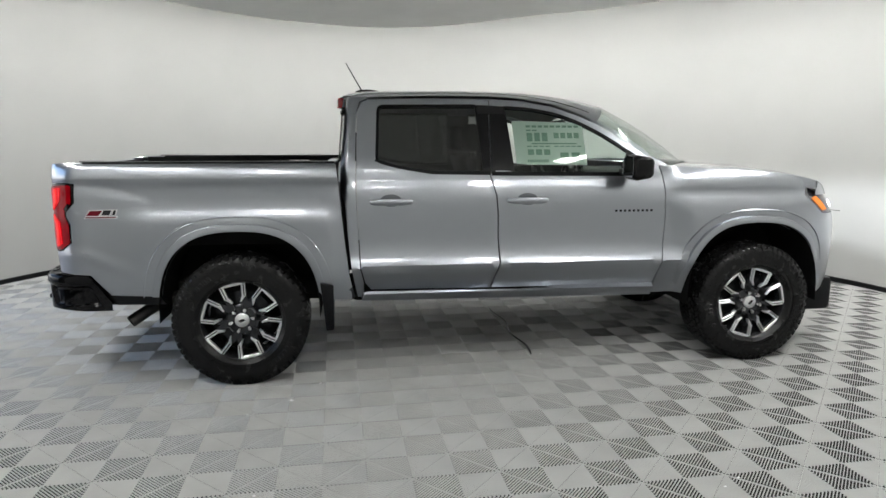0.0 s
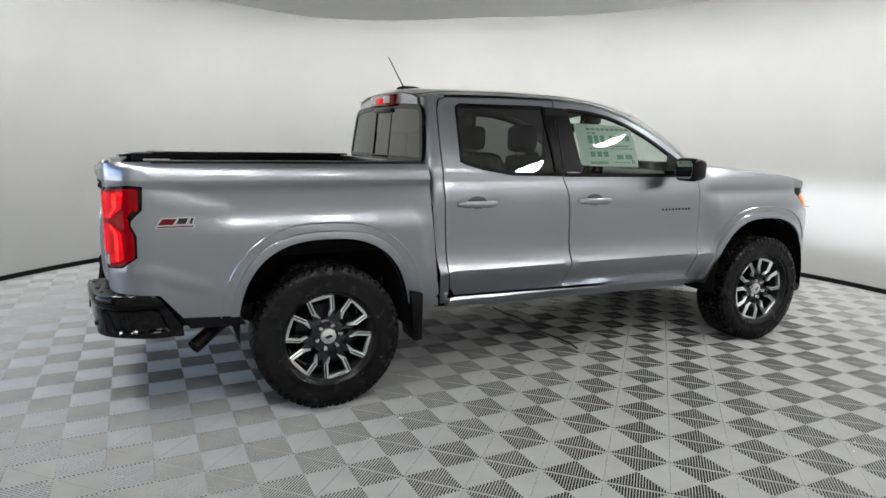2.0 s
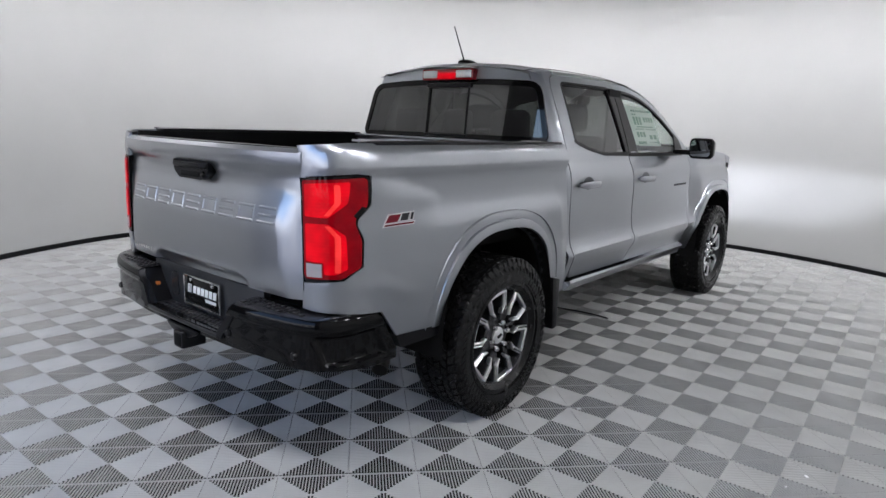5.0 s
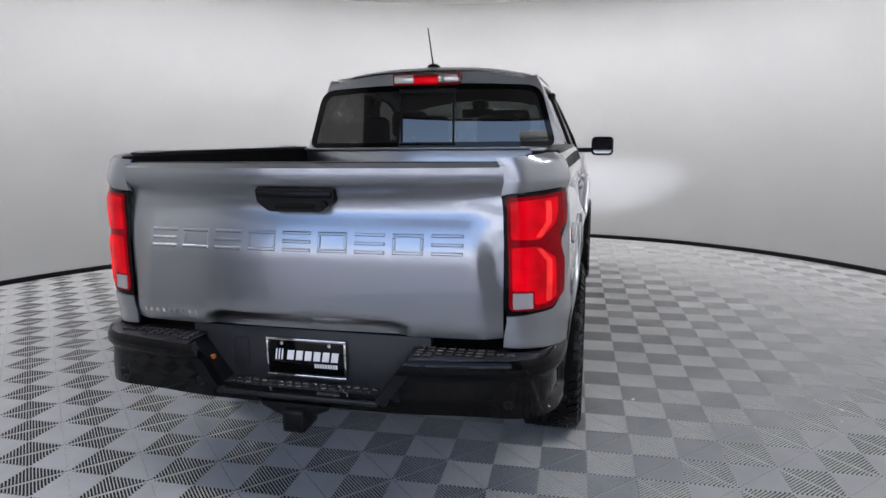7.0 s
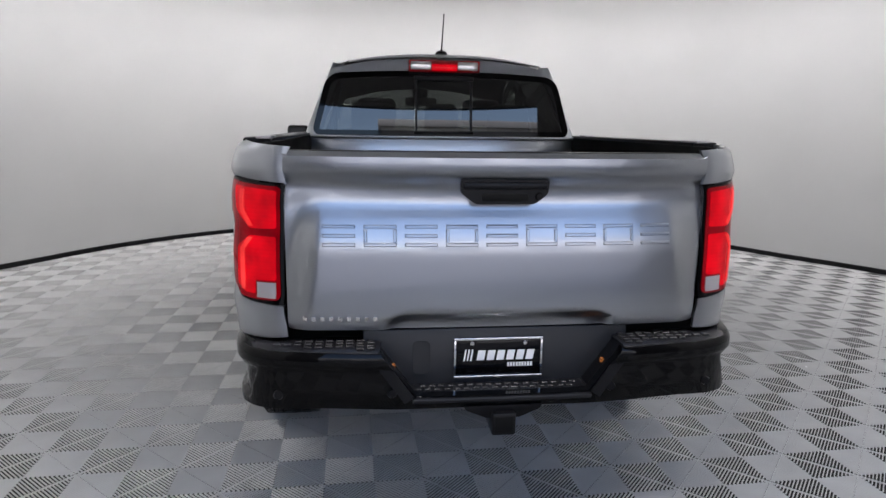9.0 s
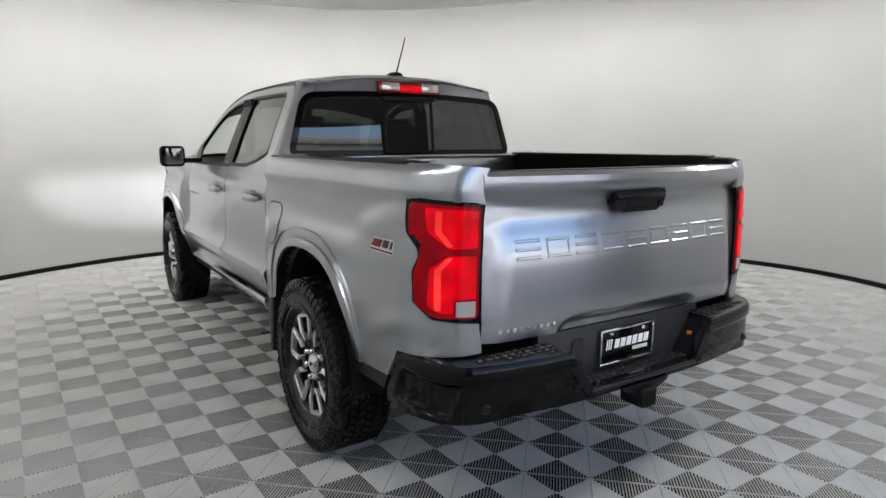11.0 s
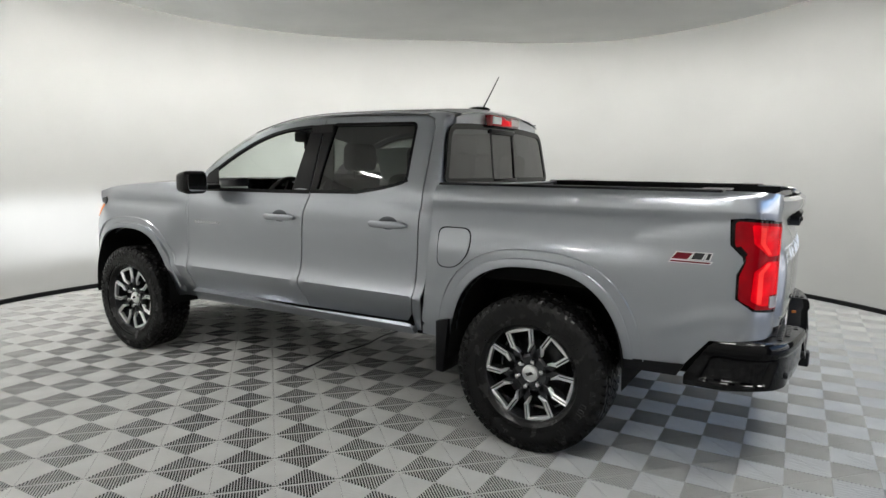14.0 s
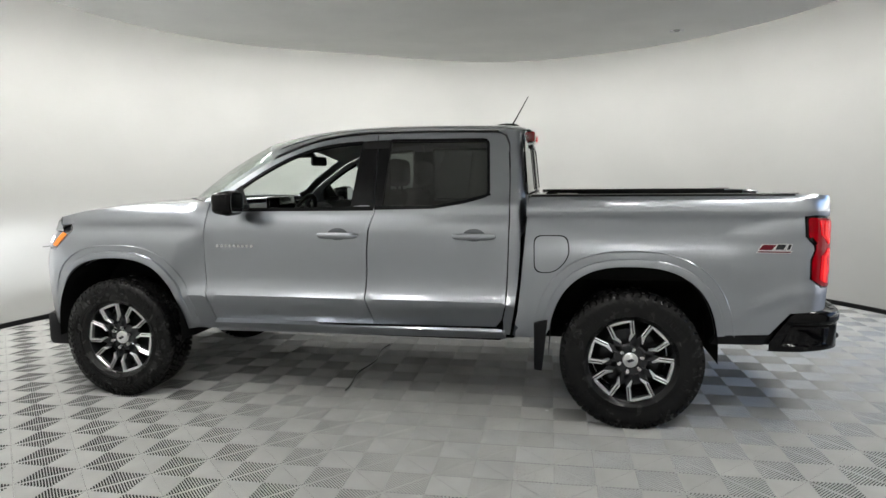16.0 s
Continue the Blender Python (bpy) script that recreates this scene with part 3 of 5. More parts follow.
def handle(sgn, x0, z, keyed):
    """Pull handle over a dished cup."""
    h = []
    y = side_width(x0, z)
    bm = bmesh.new()
    n = 14
    ln, rings = 0.262, []
    for k in range(n + 1):
        t = k / n
        x = x0 + ln * (t - 0.5)
        lift = 0.012 + 0.026 * (1 - (2 * t - 1) ** 4)
        hh = 0.021 * (1 - 0.55 * abs(2 * t - 1) ** 6)
        th = 0.010
        ring = []
        for a in range(10):
            an = 2 * math.pi * a / 10
            ring.append(bm.verts.new((x, sgn * (y + lift + th * math.cos(an)), z + hh * math.copysign(abs(math.sin(an)) ** 0.7, math.sin(an)))))
        rings.append(ring)
    for a, b in zip(rings, rings[1:]):
        for i in range(10):
            bm.faces.new((a[i], a[(i + 1) % 10], b[(i + 1) % 10], b[i]))
    bm.faces.new(rings[0])
    bm.faces.new(list(reversed(rings[-1])))
    return bm


# flat disc on the door skin; its grey stands in for the hollow's shade
def cup(sgn, x0, z):
    bm = bmesh.new()
    n, m = 24, 6
    rings = []
    for r in range(m + 1):
        q = r / m
        ring = []
        for k in range(n):
            a = 2 * math.pi * k / n
            x, zz = x0 + 0.066 * q * math.cos(a), z + 0.004 + 0.038 * q * math.sin(a)
            ring.append(bm.verts.new((x, sgn * (side_width(x, zz) + 0.0035 - 0.0 * q), zz)))
        rings.append(ring)
    for a, b in zip(rings, rings[1:]):
        for k in range(n):
            bm.faces.new((a[k], a[(k + 1) % n], b[(k + 1) % n], b[k]))
    bmesh.ops.remove_doubles(bm, verts=bm.verts, dist=1e-5)
    return bm


for sgn in (-1, 1):
    rear_door = part("rear_door", skin(R_DOOR, lambda s, z: cab_pt(s, z, sgn), holes=[grow(R_WIN, 0.012)], lines=(0.700, 0.712, 0.735, 0.76, 0.80, 1.13, 1.165, 1.20, 1.225, 1.245, 1.285), step=0.032), PAINT, truck)
    front_door = part("front_door", skin(F_DOOR, lambda s, z: cab_pt(s, z, sgn), holes=[grow(F_WIN, 0.012)], lines=(0.700, 0.712, 0.735, 0.76, 0.80, 1.13, 1.165, 1.20, 1.225, 1.245, 1.285), step=0.032), PAINT, truck)
    for door, win, gl, hx in ((rear_door, R_WIN, GLASS_DARK, -0.755), (front_door, F_WIN, GLASS_LIGHT, 0.105)):
        part("window_seal", skin(grow(win, 0.013), lambda s, z: cab_pt(s, z, sgn, 0.001), holes=[grow(win, -0.004)], step=0.05, edge=0.03, depth=0.02), BLACK, door, "black rubber window seal")
        if door is rear_door or sgn < 0:
            pane = part("window_pane", skin(win, lambda s, z: cab_pt(s, z, sgn, -0.010), step=0.06, depth=0.0), gl, door, "tinted side glass")
        part("door_handle", handle(sgn, hx, 1.105, False), PAINT, door)
        part("handle_cup", cup(sgn, hx, 1.108), CUP_SHADE, door, "shaded cup behind the handle")
    # black pillar covers at the middle post
    p1 = [(-0.195, 1.697), (-0.116, 1.697), (-0.132, 1.272), (-0.172, 1.272)]
    part("pillar_cover", skin(p1, lambda s, z: cab_pt(s, z, sgn, 0.003), step=0.05, depth=0.006), BLACK, rear_door, "black middle pillar cover")
    p2 = [(-0.108, 1.697), (-0.018, 1.690), (0.016, 1.272), (-0.124, 1.272)]
    part("pillar_cover", skin(p2, lambda s, z: cab_pt(s, z, sgn, 0.003), step=0.05, depth=0.006), BLACK, front_door, "black middle pillar cover")
    # belt moulding strips
    strip = [(-0.128, 1.262), (-0.128, 1.284), (-0.50, 1.289), (-0.70, 1.322), (-0.845, 1.362), (-0.85, 1.350), (-0.70, 1.305), (-0.50, 1.269)]
    part("belt_strip", skin(strip, lambda s, z: cab_pt(s, z, sgn, 0.004), step=0.05, depth=0.006), BLACK, rear_door, "black belt strip under the glass")
    strip = [(-0.120, 1.258), (-0.120, 1.280), (0.86, 1.272), (0.88, 1.25)]
    part("belt_strip", skin(strip, lambda s, z: cab_pt(s, z, sgn, 0.004), step=0.05, depth=0.006), BLACK, front_door, "black belt strip under the glass")
    # corner of the cab behind the rear door
    o = [(-0.930, 0.505), (-0.930, 0.60), (-0.952, 0.70), (-0.962, 0.97), (-0.969, 1.20), (-0.965, 1.45), (-0.954, 1.655), (-0.932, 1.712), (-0.88, 1.735), (-0.90, 1.748),
         (CAB_END, 1.735), (CAB_END, 1.20), (-1.040, 1.10), (-1.022, 0.88), (-1.0, 0.68), (-0.968, 0.505)]
    part("cab_corner", skin(o, lambda s, z: cab_pt(s, z, sgn), lines=(0.700, 1.285), step=0.03), PAINT, truck)
    # rocker panel with its bright-edged lower step
    o = [(-0.925, 0.545), (-0.89, 0.549), (0.97, 0.527), (0.965, 0.465), (-0.945, 0.485)]
    part("rocker", skin(o, lambda s, z: Vector((s, sgn * (0.838 + 0.036 * smooth_step(0.470, 0.532, z) - 0.010 * smooth_step(0.535, 0.549, z)), z)), step=0.016, depth=0.05), PAINT, truck)
    # front fender
    o = [(1.036, 0.95), (1.032, 1.12), (1.018, 1.25), (0.994, 1.318), (1.06, 1.312), (1.3, 1.300), (1.6, 1.283), (1.9, 1.258), (2.04, 1.222), (2.075, 1.168),
         (2.04, 1.120), (2.08, 1.085), (2.19, 0.992), (2.28, 0.986), (2.62, 0.985), (FRONT_END, 0.98), (FRONT_END, 0.56), (2.50, 0.50), (2.17, 0.40)]
    o += arch(WB, 0.47, 0.55, z0=0.46)
    o += [(1.13, 0.47), (0.985, 0.47), (0.985, 0.535), (1.025, 0.75)]
    nose = [(2.03, 1.226), (2.10, 1.205), (2.24, 1.170), (2.40, 1.135), (2.40, 1.095), (2.24, 1.128), (2.06, 1.150)]
    part("nose_corner", skin(nose, lambda s, z: side_pt(s, z, sgn, -0.004), step=0.03), PAINT, truck)
    part("front_fender", skin(o, lambda s, z: side_pt(s, z, sgn), lines=(1.14, 1.19, 1.115), step=0.03), PAINT, truck)
    # headlamp
    head = part("headlamp", skin([(2.045, 1.120), (2.08, 1.164), (2.24, 1.138), (2.40, 1.105), (2.62, 1.075), (2.62, 0.99), (2.28, 0.991), (2.192, 0.998), (2.085, 1.088)],
                                 lambda s, z: side_pt(s, z, sgn, -0.004), step=0.03, depth=0.03), HEAD_LENS, truck, "dark glossy headlamp with an amber side marker")
    part("amber_marker", skin(rounded([(2.10, 1.098), (2.17, 1.112), (2.28, 1.015), (2.205, 1.008)], 0.012), lambda s, z: side_pt(s, z, sgn, 0.001), step=0.03, depth=0.004), AMBER, head, "glowing amber side marker")
    part("beam_lens", skin([(2.44, 1.070), (2.60, 1.055), (2.60, 1.015), (2.44, 1.025)], lambda s, z: side_pt(s, z, sgn, 0.003), step=0.04, depth=0.003), HEAD_GLOW, head, "glowing low-beam lens")
    part("beam_shade", prism([(2.40, 0.9885), (2.433, 0.9866), (2.433, 0.9895), (2.40, 0.993)], sgn * 0.60 - 0.09, sgn * 0.60 + 0.09), HEAD_LENS, head)
    # dark sill under the bed ahead of the bumper
    part("bed_sill", skin([(-2.40, 0.572), (-2.13, 0.557), (-2.10, 0.51), (-2.37, 0.515)], lambda s, z: Vector((s, sgn * 0.872, z)), step=0.05, depth=0.06), BLACK, truck, "black sill under the bed")


def sheet(fn, nu, nv):
    bm = bmesh.new()
    g = [[bm.verts.new(fn(i / nu, j / nv)) for j in range(nv + 1)] for i in range(nu + 1)]
    for i in range(nu):
        for j in range(nv):
            bm.faces.new((g[i][j], g[i + 1][j], g[i + 1][j + 1], g[i][j + 1]))
    return bm


# hood, roof, windscreen, nose
FENDER_TOP = [(0.99, 1.318), (1.06, 1.312), (1.3, 1.300), (1.6, 1.283), (1.9, 1.258), (2.10, 1.215), (2.4, 1.13)]


def hood_pt(u, v):
    w = 2 * v - 1
    x0 = 1.50 - 0.46 * abs(w) ** 2.2
    x1 = 2.37 - 0.27 * abs(w) ** 2.5
    x = x0 + (x1 - x0) * u
    z = ease(FENDER_TOP, x)
    y = (side_width(min(x, FRONT_S), z) - 0.004 - (0.16 * max(0, x - 1.9) ** 1.6)) * w
    crown = 0.036 * (1 - abs(w) ** 3)
    nose = 0.10 * max(0, u - 0.8) ** 2 / 0.04
    return Vector((x, y, z + crown - nose * (1 - abs(w) ** 3) * 0.5))


part("hood", sheet(hood_pt, 28, 36), PAINT, truck)


def hood_edge_pt(u, v, sgn):
    """The hood's turned-down side edge, over the fender."""
    p = hood_pt(0.55 + 0.45 * u, 0.5 + 0.5 * sgn)
    return p + Vector((0, 0.006 * sgn * v, -0.062 * v))


both("hood_edge", lambda s: sheet(lambda u, v: hood_edge_pt(u, v, s), 14, 3), PAINT)


def nose_x(y, z):
    """How far forward the front end reaches at a given width and height."""
    back = 1.5 * max(0.0, z - 0.85) ** 2
    over = max(0.0, abs(y) - (side_width(FRONT_S, z) - FRONT_B))
    return FRONT_S + (FRONT_A - back) * math.sqrt(max(0.0, 1 - (over / FRONT_B) ** 2))


def hood_front_pt(u, v):
    top = hood_pt(1.0, v)
    low = Vector((max(top.x, nose_x(top.y, 1.10) + 0.006), top.y, min(1.10 + 0.05 * max(0.0, abs(top.y) - 0.5), top.z - 0.02)))
    p = top.lerp(low, u)
    p.z += 0.030 * math.sin(math.pi * u)
    p.x += 0.012 * math.sin(math.pi * u)
    return p


part("hood_front", sheet(hood_front_pt, 8, 30), PAINT, truck)
ROOF_MID = [(-1.06, 1.760), (-1.035, 1.786), (-0.99, 1.799), (-0.91, 1.808), (-0.6, 1.818), (-0.25, 1.823), (0.1, 1.818), (0.45, 1.792), (0.80, 1.728)]
ROOF_EDGE = [(-1.06, 1.715), (-0.95, 1.735), (-0.86, 1.748), (-0.5, 1.756), (-0.11, 1.755), (0.10, 1.742), (0.31, 1.706), (0.46, 1.658), (0.60, 1.596), (0.75, 1.505), (0.90, 1.405), (0.985, 1.335), (1.06, 1.30)]


def screen_top(w):
    return 0.80 - 0.22 * abs(w) ** 2.2


def roof_pt(u, v):
    w = 2 * v - 1
    x1 = screen_top(w)
    x = -1.045 + 0.02 * abs(w) ** 4 + (x1 + 1.045) * u
    ze, zc = ease(ROOF_EDGE, x), ease(ROOF_MID, x)
    y = (glass_y(ze) - 0.004) * w
    return Vector((x, y, ze + (zc - ze) * (1 - abs(w) ** 2.6) if zc > ze else ze))


part("roof", sheet(roof_pt, 40, 40), PAINT, truck)


def pillar_pt(u, v, sgn):
    x = screen_top(1) - 0.02 + (1.06 - screen_top(1) + 0.02) * u
    z = ease(ROOF_EDGE, x)
    y = glass_y(z) - 0.004
    return Vector((x + 0.015 * v, sgn * (y - 0.075 * v), z + 0.028 * v - 0.015 * (1 - v)))


both("windscreen_pillar", lambda s: sheet(lambda u, v: pillar_pt(u, v, s), 16, 4), PAINT)


def screen_pt(u, v):
    w = 2 * v - 1
    top = roof_pt(1.0, v)
    base = Vector((1.47 - 0.42 * abs(w) ** 2.2, 0.74 * w, 1.335 - 0.02 * abs(w)))
    return top.lerp(base, u) + Vector((0.012, 0, 0.020)) * math.sin(math.pi * u)


part("windscreen", sheet(screen_pt, 14, 20), GLASS_LIGHT, truck, "clear curved windscreen")


def nose_pt(u, v):
    y = (2 * v - 1) * 0.462
    z = 0.50 + 0.59 * u
    back = 1.5 * max(0.0, z - 0.85) ** 2 + 0.5 * max(0.0, 0.5 - z) ** 2
    return Vector((FRONT_S + FRONT_A - back + 0.02 * (1 - (2 * v - 1) ** 2), y, z))


part("grille", sheet(nose_pt, 10, 12), BLACK, truck, "black radiator grille")
part("front_skid", box((2.10, -0.72, 0.27), (2.42, 0.72, 0.52), 0.04), BLACK, truck, "black lower front bumper")
both("corner_valance", lambda s: box((2.10, s * 0.78 - 0.04, 0.39), (2.19, s * 0.78 + 0.04, 0.50), 0.02), BLACK)


# back of the cab
def back_pt(y, z):
    k = abs(y) / 0.75
    x = -1.082 + 0.10 * max(0.0, z - 1.32) + 0.25 * max(0.0, z - 1.66) ** 1.5 + 0.012 * k ** 3
    return Vector((x, y, z))


def cab_back_outline():
    o = []
    for k in range(13):
        z = 1.22 + (1.722 - 1.22) * k / 12
        o.append((glass_y(max(z, 1.285)) - 0.072, z))
    top = [((glass_y(1.72) - 0.07) * (1 - 2 * k / 12), 1.722 + 0.052 * (1 - abs(1 - 2 * k / 12) ** 2.6)) for k in range(1, 12)]
    return o + top + [(-y, z) for y, z in reversed(o)]


REAR_GLASS = rounded([(0.645, 1.668), (0.30, 1.688), (-0.30, 1.688), (-0.645, 1.668), (-0.733, 1.350), (0.733, 1.350)], [0.07, 0.2, 0.2, 0.07, 0.045, 0.045])
back = part("cab_back", skin(cab_back_outline(), back_pt, holes=[grow(REAR_GLASS, 0.012)], step=0.04), PAINT, truck)
part("glass_border", skin(grow(REAR_GLASS, 0.013), lambda y, z: back_pt(y, z) + Vector((-0.003, 0, 0)), holes=[grow(REAR_GLASS, -0.020)], step=0.04, depth=0.010), GLOSS, back, "glossy black rear-glass border")


def clip_y(poly, y0, y1):
    """Part of an outline between two sides."""
    def cut(ps, lim, keep_less):
        out = []
        for i in range(len(ps)):
            a, b = ps[i - 1], ps[i]
            ia, ib = (a[0] <= lim) == keep_less, (b[0] <= lim) == keep_less
            if ia != ib:
                t = (lim - a[0]) / (b[0] - a[0])
                out.append((lim, a[1] + (b[1] - a[1]) * t))
            if ib:
                out.append((b[0], b[1]))
        return out
    return cut(cut([(p[0], p[1]) for p in poly], y1, True), y0, False)


for y0, y1 in ((-0.8, -0.165), (0.165, 0.8)):
    part("rear_pane", skin(clip_y(grow(REAR_GLASS, -0.02), y0, y1), lambda y, z: back_pt(y, z) + Vector((0.002, 0, 0)), step=0.06, depth=0.0), GLASS_REAR, back, "dark tinted rear glass")
part("slider_pane", skin([(-0.158, 1.362), (0.158, 1.362), (0.158, 1.668), (-0.158, 1.668)], lambda y, z: back_pt(y, z) + Vector((0.006, 0, 0)), step=0.06, depth=0.0), GLASS_REAR, back, "sliding middle pane")
for y in (-0.158, 0.158):
    part("slider_frame", skin([(y - 0.006, 1.352), (y + 0.006, 1.352), (y + 0.006, 1.672), (y - 0.006, 1.672)], lambda p, z: back_pt(p, z) + Vector((-0.001, 0, 0)), step=0.05, depth=0.006), BLACK, back, "black slider frame")
part("slider_rail", box((-1.084, -0.17, 1.350), (-1.058, 0.17, 1.366), 0.003), BLACK, back)
part("slider_rail", box((-1.062, -0.17, 1.650), (-1.030, 0.17, 1.676), 0.003), BLACK, back)
# roof ditch strips
for sgn in (-1, 1):
    bm = bmesh.new()
    prev = None
    for k in range(31):
        x = -1.052 + 1.62 * k / 30
        v = 0.5 + 0.5 * sgn * 0.86
        u = (x + 1.045) / (screen_top(0.86) + 1.045)
        p = roof_pt(max(0, min(1, u)), v)
        if u < 0:
            p.x = x
        cur = [bm.verts.new(p + Vector((0, d, h))) for d, h in ((-0.007, -0.003), (-0.005, 0.0015), (0.005, 0.0015), (0.007, -0.003))]
        if prev:
            for i in range(3):
                bm.faces.new((prev[i], prev[i + 1], cur[i + 1], cur[i]))
        prev = cur
    part("roof_strip", bm, BLACK, truck, "black roof-ditch moulding")
# high brake lamp
brake = part("high_brake_lamp", box((-1.078, -0.205, 1.692), (-1.02, 0.205, 1.764), 0.012), RED_LENS, truck, "red high-mounted brake lamp with clear ends")
part("brake_glow", box((-1.085, -0.072, 1.702), (-1.07, 0.072, 1.738), 0.004), RED_GLOW, brake, "lit red centre")
for s in (-1, 1):
    part("cargo_lens", box((-1.084, min(s * 0.075, s * 0.190), 1.706), (-1.07, max(s * 0.075, s * 0.190), 1.752), 0.004), CARGO_LENS, brake, "clear cargo-lamp lens")

# bed: rail caps, liner, tailgate cap
for s in (-1, 1):
    part("bed_rail_cap", box((-2.51, min(s * 0.752, s * 0.848), 1.328), (-1.09, max(s * 0.752, s * 0.848), 1.352), 0.009), BLACK, truck, "black plastic bed rail cap")
    part("bed_liner_wall", box((-2.64, min(s * 0.745, s * 0.775), 0.85), (-1.10, max(s * 0.745, s * 0.775), 1.338), 0.004), UNDER, truck)
    for x in (-2.48, -1.30):
        part("tie_down", box((x - 0.06, min(s * 0.75, s * 0.80), 1.348), (x + 0.06, max(s * 0.75, s * 0.80), 1.357), 0.003), CLEAR_LENS, truck, "bright tie-down plate on the rail")
part("bed_floor", box((-2.70, -0.76, 0.84), (-1.09, 0.76, 0.87)), UNDER, truck)
part("bed_bulkhead", box((-1.125, -0.77, 0.85), (-1.095, 0.77, 1.335), 0.006), PAINT, truck)
part("bulkhead_cap", box((-1.15, -0.77, 1.325), (-1.088, 0.77, 1.342), 0.006), PAINT, truck)


# ---------------------------------------------------------------- truck: tailgate and tail lamps
GATE = [(0.745, -2.742), (0.80, -2.752), (0.90, -2.756), (1.0, -2.755), (1.10, -2.750), (1.165, -2.742), (1.195, -2.744), (1.225, -2.764), (1.245, -2.787), (1.262, -2.798), (1.290, -2.799), (1.309, -2.797), (1.315, -2.790), (1.318, -2.774)]


def gate_pt(y, z, out=0.0):
    k = ramp((abs(y) - 0.572 - 0.14 * max(0.0, 1.15 - z)) / 0.080)
    lift = 0.028 * (1 - k) * smooth_step(1.195, 0.99, z)
    low = 0.020 * smooth_step(0.806, 0.776, z) * smooth_step(0.0, 0.03, 0.385 - abs(y) - 1.4 * max(0.0, z - 0.765))
    crown = (0.030 + 0.036 * smooth_step(1.18, 1.25, z)) * (abs(y) / 0.69) ** 2.4
    return Vector((ease(GATE, z) + crown - lift + low - out, y, z))


GATE_OUT = rounded([(-0.690, 0.747), (0.690, 0.747), (0.690, 1.318), (-0.690, 1.318)], 0.010)
gate = part("tailgate", skin(GATE_OUT, gate_pt, lines=(1.195, 1.225, 1.245, 1.262, 1.285, 1.302, 1.165, 0.806, 0.796), step=0.018), PAINT, truck, "silver tailgate with a row of embossed blocks")
part("tailgate_cap", skin([(-0.675, -2.665), (0.675, -2.665), (0.675, -2.700), (0.0, -2.735), (-0.675, -2.700)], lambda y, x: Vector((x, y, 1.3185)), step=0.06, depth=0.004), BLACK, gate, "black cap on the tailgate edge")
part("tailgate_inner", box((-2.695, -0.675, 0.75), (-2.665, 0.675, 1.314), 0.004), UNDER, gate)
# handle with its camera
hd = part("tailgate_handle", skin(rounded([(0.142, 1.236), (-0.142, 1.236), (-0.138, 1.19), (-0.095, 1.158), (0.095, 1.158), (0.138, 1.19)], 0.012), lambda y, z: Vector((-2.782, y, z)), step=0.02, depth=0.05), BLACK, gate, "black tailgate handle with a camera")
# dark box on the handle's face in place of the slot's shade
part("handle_slot", box((-2.786, -0.075, 1.168), (-2.765, 0.075, 1.192), 0.005), UNDER, hd)
part("handle_brow", box((-2.791, -0.135, 1.205), (-2.76, 0.135, 1.228), 0.007), BLACK, hd)
part("camera_eye", lathe([(0.0, -2.792), (0.010, -2.792), (0.013, -2.786), (0.013, -2.77)], 16, 'x', at=(0, -0.108, 1.183)), GLOSS, hd, "small round camera lens")


def emboss(y0, y1, z0, z1, shape, w=0.0135, h=0.0038):
    """One plain raised block on the tailgate."""
    bm = bmesh.new()
    yl, yr = max(y0, y1), min(y0, y1)

    def stroke(a, b, c, d):
        vs = add_box(bm, (-0.5, min(a, b), min(c, d)), (0.5, max(a, b), max(c, d)))
        for v in vs:
            front = v.co.x < 0
            my, mz = (a + b) / 2, (c + d) / 2
            yy = v.co.y + (math.copysign(0.0045, my - v.co.y) if front else 0)
            zz = v.co.z + (math.copysign(0.0045, mz - v.co.z) if front else 0)
            p = gate_pt(yy, zz, h if front else -0.001)
            v.co = p
    if shape == "frame":
        stroke(yl, yr, z1 - w, z1)
        stroke(yl, yr, z0, z0 + w)
        stroke(yl, yl - w, z0 + w, z1 - w)
        stroke(yr + w, yr, z0 + w, z1 - w)
    else:
        for k in range(3):
            c = z0 + (z1 - z0 - w) * k / 2
            stroke(yl, yr, c, c + w)
    return bm


for i in range(9):
    a = 0.575 - i * 0.1295
    part("embossed_block", emboss(a, a - 0.106, 1.022, 1.092, "frame" if i % 2 else "bars"), PAINT, gate)


def bars_on(fn, s0, s1, z0, z1, n, gap=0.25, lean=0.0, depth=0.004):
    """A row of plain raised bars."""
    bm = bmesh.new()
    w = (s1 - s0) / n
    for k in range(n):
        a, b = s0 + k * w + w * gap / 2, s0 + (k + 1) * w - w * gap / 2
        rows = []
        for out in (0.0005, depth):
            rows.append([bm.verts.new(fn(p, q, out)) for p, q in ((a, z0), (b, z0), (b + lean, z1), (a + lean, z1))])
        bm.faces.new(rows[1])
        for i in range(4):
            bm.faces.new((rows[0][i], rows[0][(i + 1) % 4], rows[1][(i + 1) % 4], rows[1][i]))
    return bm


